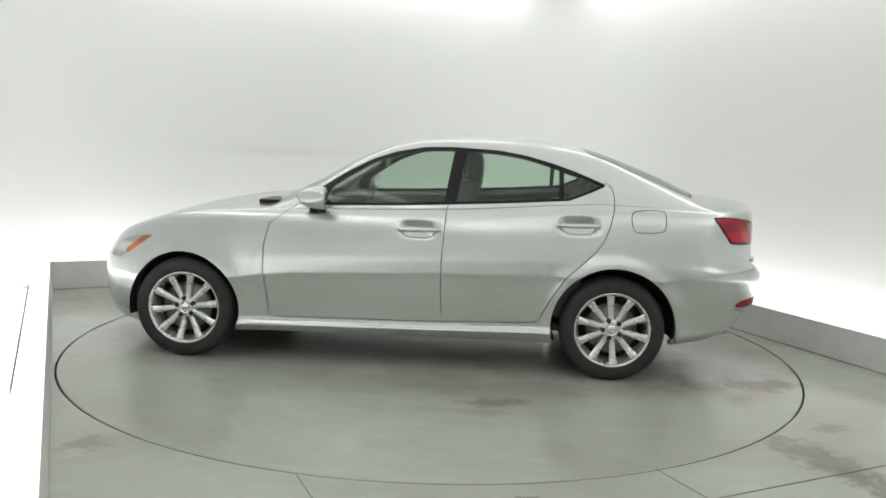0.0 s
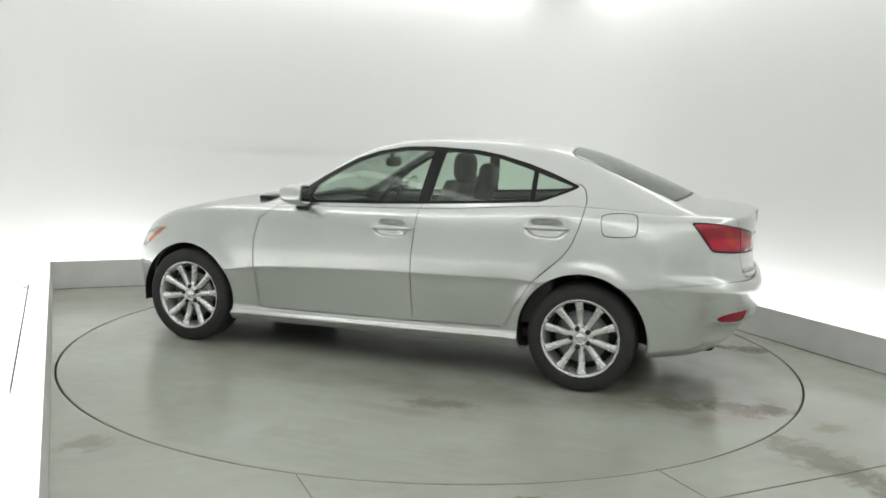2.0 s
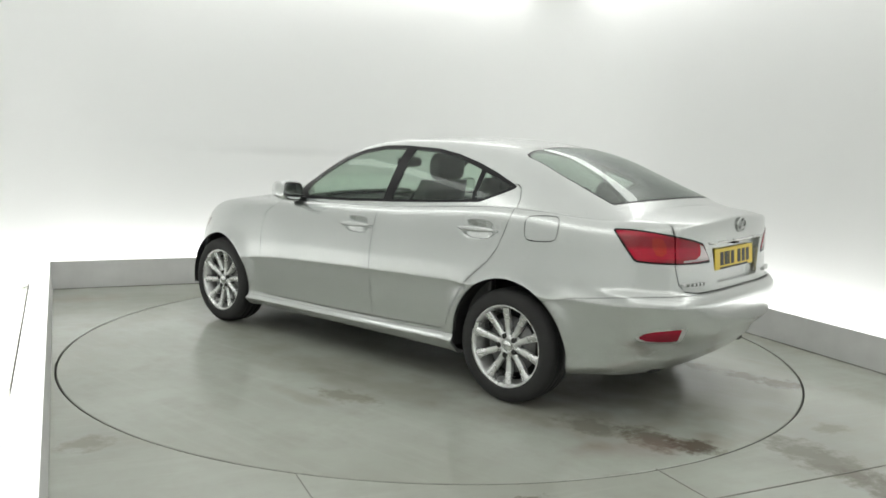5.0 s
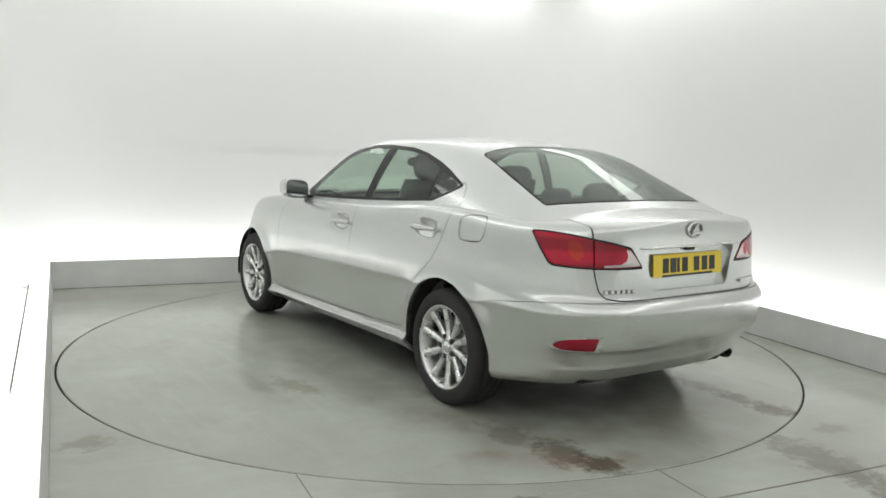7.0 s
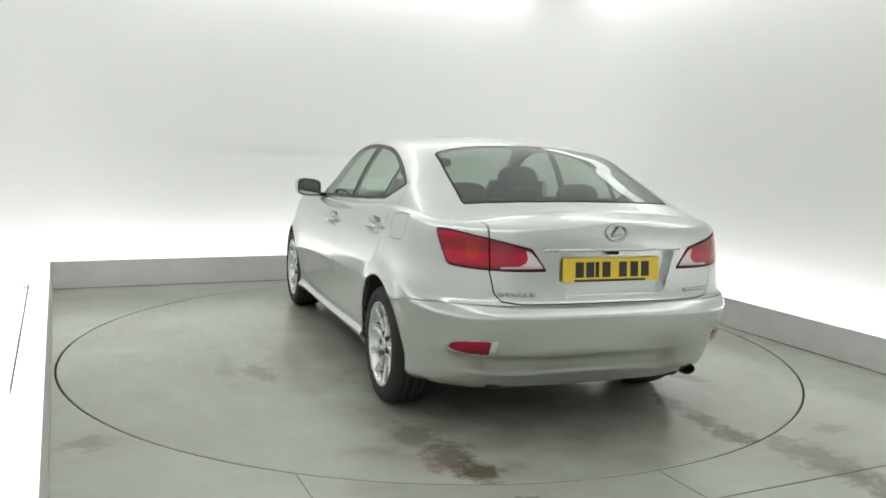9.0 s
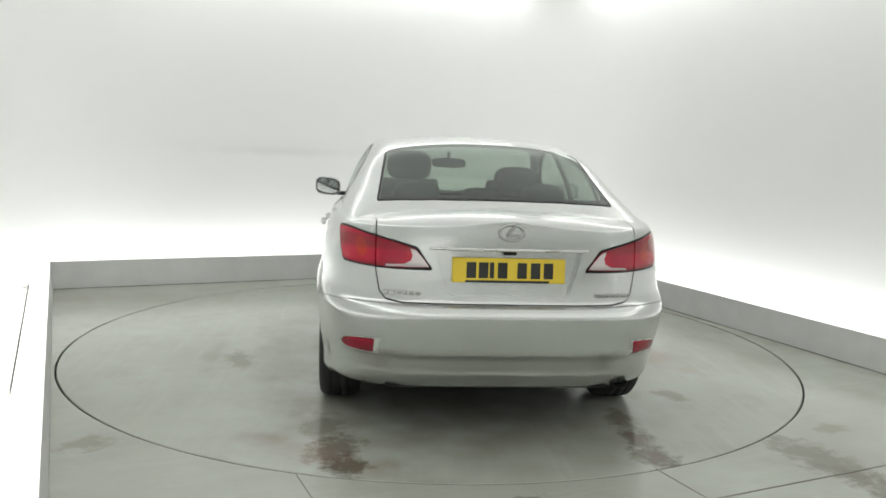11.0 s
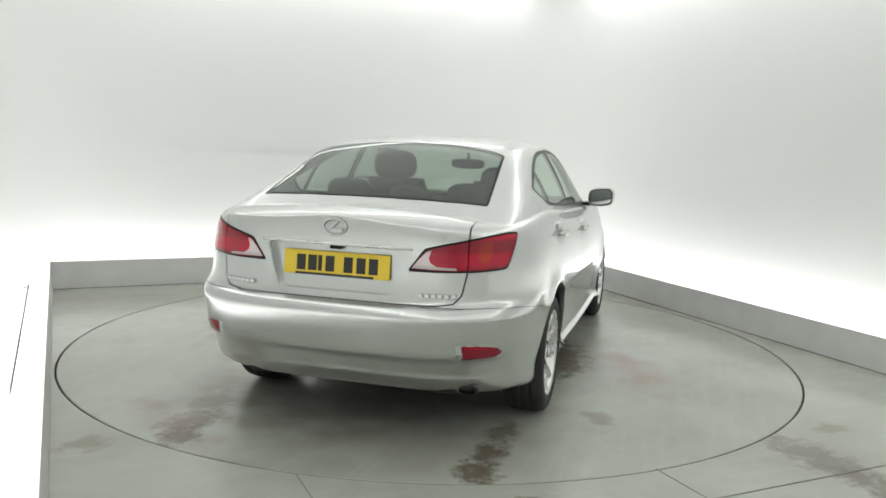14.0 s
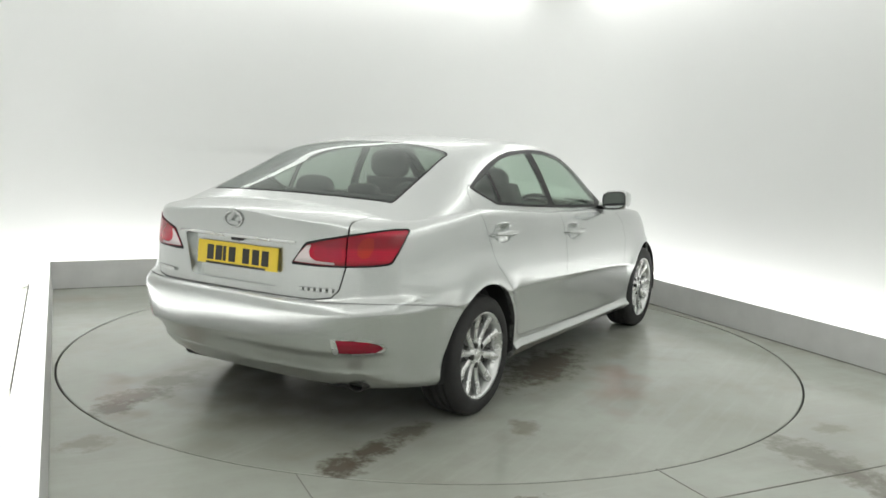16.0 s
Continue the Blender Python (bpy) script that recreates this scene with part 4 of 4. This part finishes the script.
def build_car():
    low, top = lower_body()
    lo = kinds_lower(low)
    high = upper_body(top)
    hi = kinds_upper(high)
    hood = part("bonnet", shut(take(lo["hood"], 0)), M_PAINT, car)
    part("front_bumper", shut(take(lo["front_bumper"], 0)), M_PAINT, car)
    bumper = part("rear_bumper", shut(take(lo["rear_bumper"], 0), 0.03), M_PAINT, car)
    trunk = part("boot_lid", shut(take(lo["boot_lid"], 0), 0.03), M_PAINT, car, "silver boot lid with a plate recess")
    pan = take(lo["recess"], 0)
    ex = bmesh.ops.extrude_face_region(pan, geom=list(pan.faces))
    moved = {g for g in ex["geom"] if isinstance(g, bmesh.types.BMVert)}
    for v in moved:
        v.co.x += 0.036
        v.co.y *= 0.985
    bmesh.ops.delete(pan, geom=[f for f in pan.faces if not any(v in moved for v in f.verts)], context="FACES_ONLY")
    pan.normal_update()
    for f in pan.faces:
        f.smooth = False
    part("plate_recess", pan, M_PAINT, trunk, "silver plate recess")
    strip = []
    for y in np.linspace(-0.365, 0.365, 25):
        x = tail((abs(y), 0.95))[0][0]
        strip.append([(x - 0.005, y, 0.945), (x - 0.010, y, 0.951), (x - 0.006, y, 0.957), (x + 0.006, y, 0.957), (x + 0.006, y, 0.945)])
    part("boot_trim_strip", loft(strip), M_ALLOY, trunk, "satin silver strip above the plate")
    part("roof", shut(take(hi["roof"], 0), 0.012), M_PAINT, car, "silver roof with its rear pillars")
    part("windscreen", take(hi["windscreen"], 0), M_GLASS, car, "tinted windscreen")
    part("rear_window", take(hi["rear_window"], 0), M_GLASS_R, car, "tinted rear window")
    part("rear_window_seal", shut(take(hi["rear_window_seal"], 0), 0.01, 0.002), M_BLACK, car, "black seal round the rear window")
    for s in (1, -1):
        part("front_fender", shut(take(lo["front_fender"], s)), M_PAINT, car)
        quarter = lo["quarter_panel"] + (lo["fuel_flap"] + lo.get("gap_flap", []) if s < 0 else [])
        part("quarter_panel", shut(take(quarter, s), 0.03), M_PAINT, car)
        if s > 0:
            part("fuel_flap", shut(take(lo["fuel_flap"], s), 0.01), M_PAINT, car, "silver fuel filler flap")
        part("side_skirt", shut(take(lo["side_skirt"], s), 0.02), M_PAINT, car)
        fd = part("front_door", shut(take(lo["front_door"] + hi.get("front_door", []), s)), M_PAINT, car, "silver front door")
        rd = part("rear_door", shut(take(lo["rear_door"] + hi.get("rear_door", []), s)), M_PAINT, car, "silver rear door")
        part("window_frame", shut(take(hi["window_frame"], s), 0.012, 0.001), M_BLACK, car, "black window frame and pillar trim")
        for n, door in (("front_window", fd), ("rear_side_window", rd), ("quarter_window", rd)):
            ob = part(n, take(hi[n], s), M_GLASS, door, "tinted side window")
        build_handle(s, -0.01, -0.275, 0.882, 0.866, fd)
        build_handle(s, -0.985, -1.237, 0.945, 0.853, rd)
        build_mirror(s, car)
        part("headlamp", shut(take(lo["headlamp"], s)), M_HEAD, car, "clear headlamp")
        part("front_indicator", shut(take(lo["indicator"], s)), M_ORANGE, car, "amber indicator lens")
        for side in ("outer", "inner"):
            lamp = part("tail_lamp", shut(take(lo[side + "_rim"], s), 0.02), M_BLACK, car, "red wedge-shaped tail lamp with a dark rim")
            for k, m, name in (("_red", M_RED, "red_lens"), ("_amber", M_AMBER, "amber_lens"), ("_clear", M_CLEAR, "clear_lens"), ("_cell", M_DEEPRED, "brake_lens")):
                if side + k in lo:
                    part(name, shut(take(lo[side + k], s), 0.012, -0.004), m, lamp, "deep red brake lens" if k == "_cell" else name.replace("_", " "))
        part("rear_reflector", shut(take(lo["reflector"], s), 0.012), M_DEEPRED, bumper, "deep red reflector")
        # paler alloy here imitates the bumper's highlight beside the reflector
        part("reflector_lit_edge", shut(take(lo["bezel"], s), 0.012, 0.001), M_ALLOY, bumper, "pale silver edge standing in for the paint highlight round the reflector")
        for x, z, r in ARCHES:
            n = 28
            rows = [[(x + r * math.cos(a) * k, s * y, z + r * math.sin(a) * k) for a in (math.pi * (-0.06 + 1.12 * i / n) for i in range(n + 1))]
                    for y, k in ((0.862, 0.998), (0.84, 1.012), (0.60, 1.012), (0.52, 0.7))]
            bm = bmesh.new()
            vs = [[bm.verts.new(p) for p in row] for row in rows]
            for a, b in zip(vs, vs[1:]):
                for i in range(n):
                    bm.faces.new((a[i], a[i + 1], b[i + 1], b[i])).smooth = True
            part("wheel_arch_liner", bm, M_UNDER, car, "black wheel arch liner")
        build_wheel(1.344, s, 8)
        build_wheel(-1.344, s, 23)
    low.free(), high.free()
    part("underbody", box(-1.0, 1.0, -0.74, 0.74, 0.19, 0.24, 0.02), M_UNDER, car, "black underbody")
    part("rear_underbody", box(-2.08, -1.0, -0.55, 0.55, 0.25, 0.33, 0.03), M_UNDER, car, "black rear underbody")
    part("front_underbody", box(1.0, 1.95, -0.55, 0.55, 0.2, 0.28, 0.03), M_UNDER, car, "black front underbody")
    part("boot_floor", box(-2.10, -1.25, -0.60, 0.60, 0.40, 0.44), M_UNDER, car, "dark boot floor")
    part("seat_bulkhead", box(-1.30, -1.26, -0.66, 0.66, 0.40, 1.0), M_UNDER, car, "dark bulkhead behind the bench")
    pipe = lathe([(0.038, -0.2), (0.043, -0.2), (0.044, 0.05), (0.039, 0.053), (0.038, 0.04), (0.037, -0.1), (0.0005, -0.1)], 28)
    for v in pipe.verts:
        v.co.z *= 0.62
    ob = part("exhaust_tip", pipe, M_SOOT, car, "sooty steel exhaust tip")
    ob.matrix_basis = pose(-2.03, -0.60, 0.284, 0, 0, 90)
    part("wiper_cowl", box(0.80, 0.93, -0.64, 0.64, 0.985, 1.012, 0.008), M_BLACK, car, "black cowl at the foot of the windscreen")
    build_cabin()
    build_plate()
    build_badge()


car = tagged(new("car"), "silver four-door saloon car standing on the turntable", "car")
build_car()


def motions():
    turn = [(t, pose(AXIS.x, AXIS.y, 0, 0, 0, a)) for t, a in TURNS]
    walk(table, turn)
    walk(car, [(t, m @ pose(CAR_X, CAR_Y, 0)) for t, m in turn])


motions()
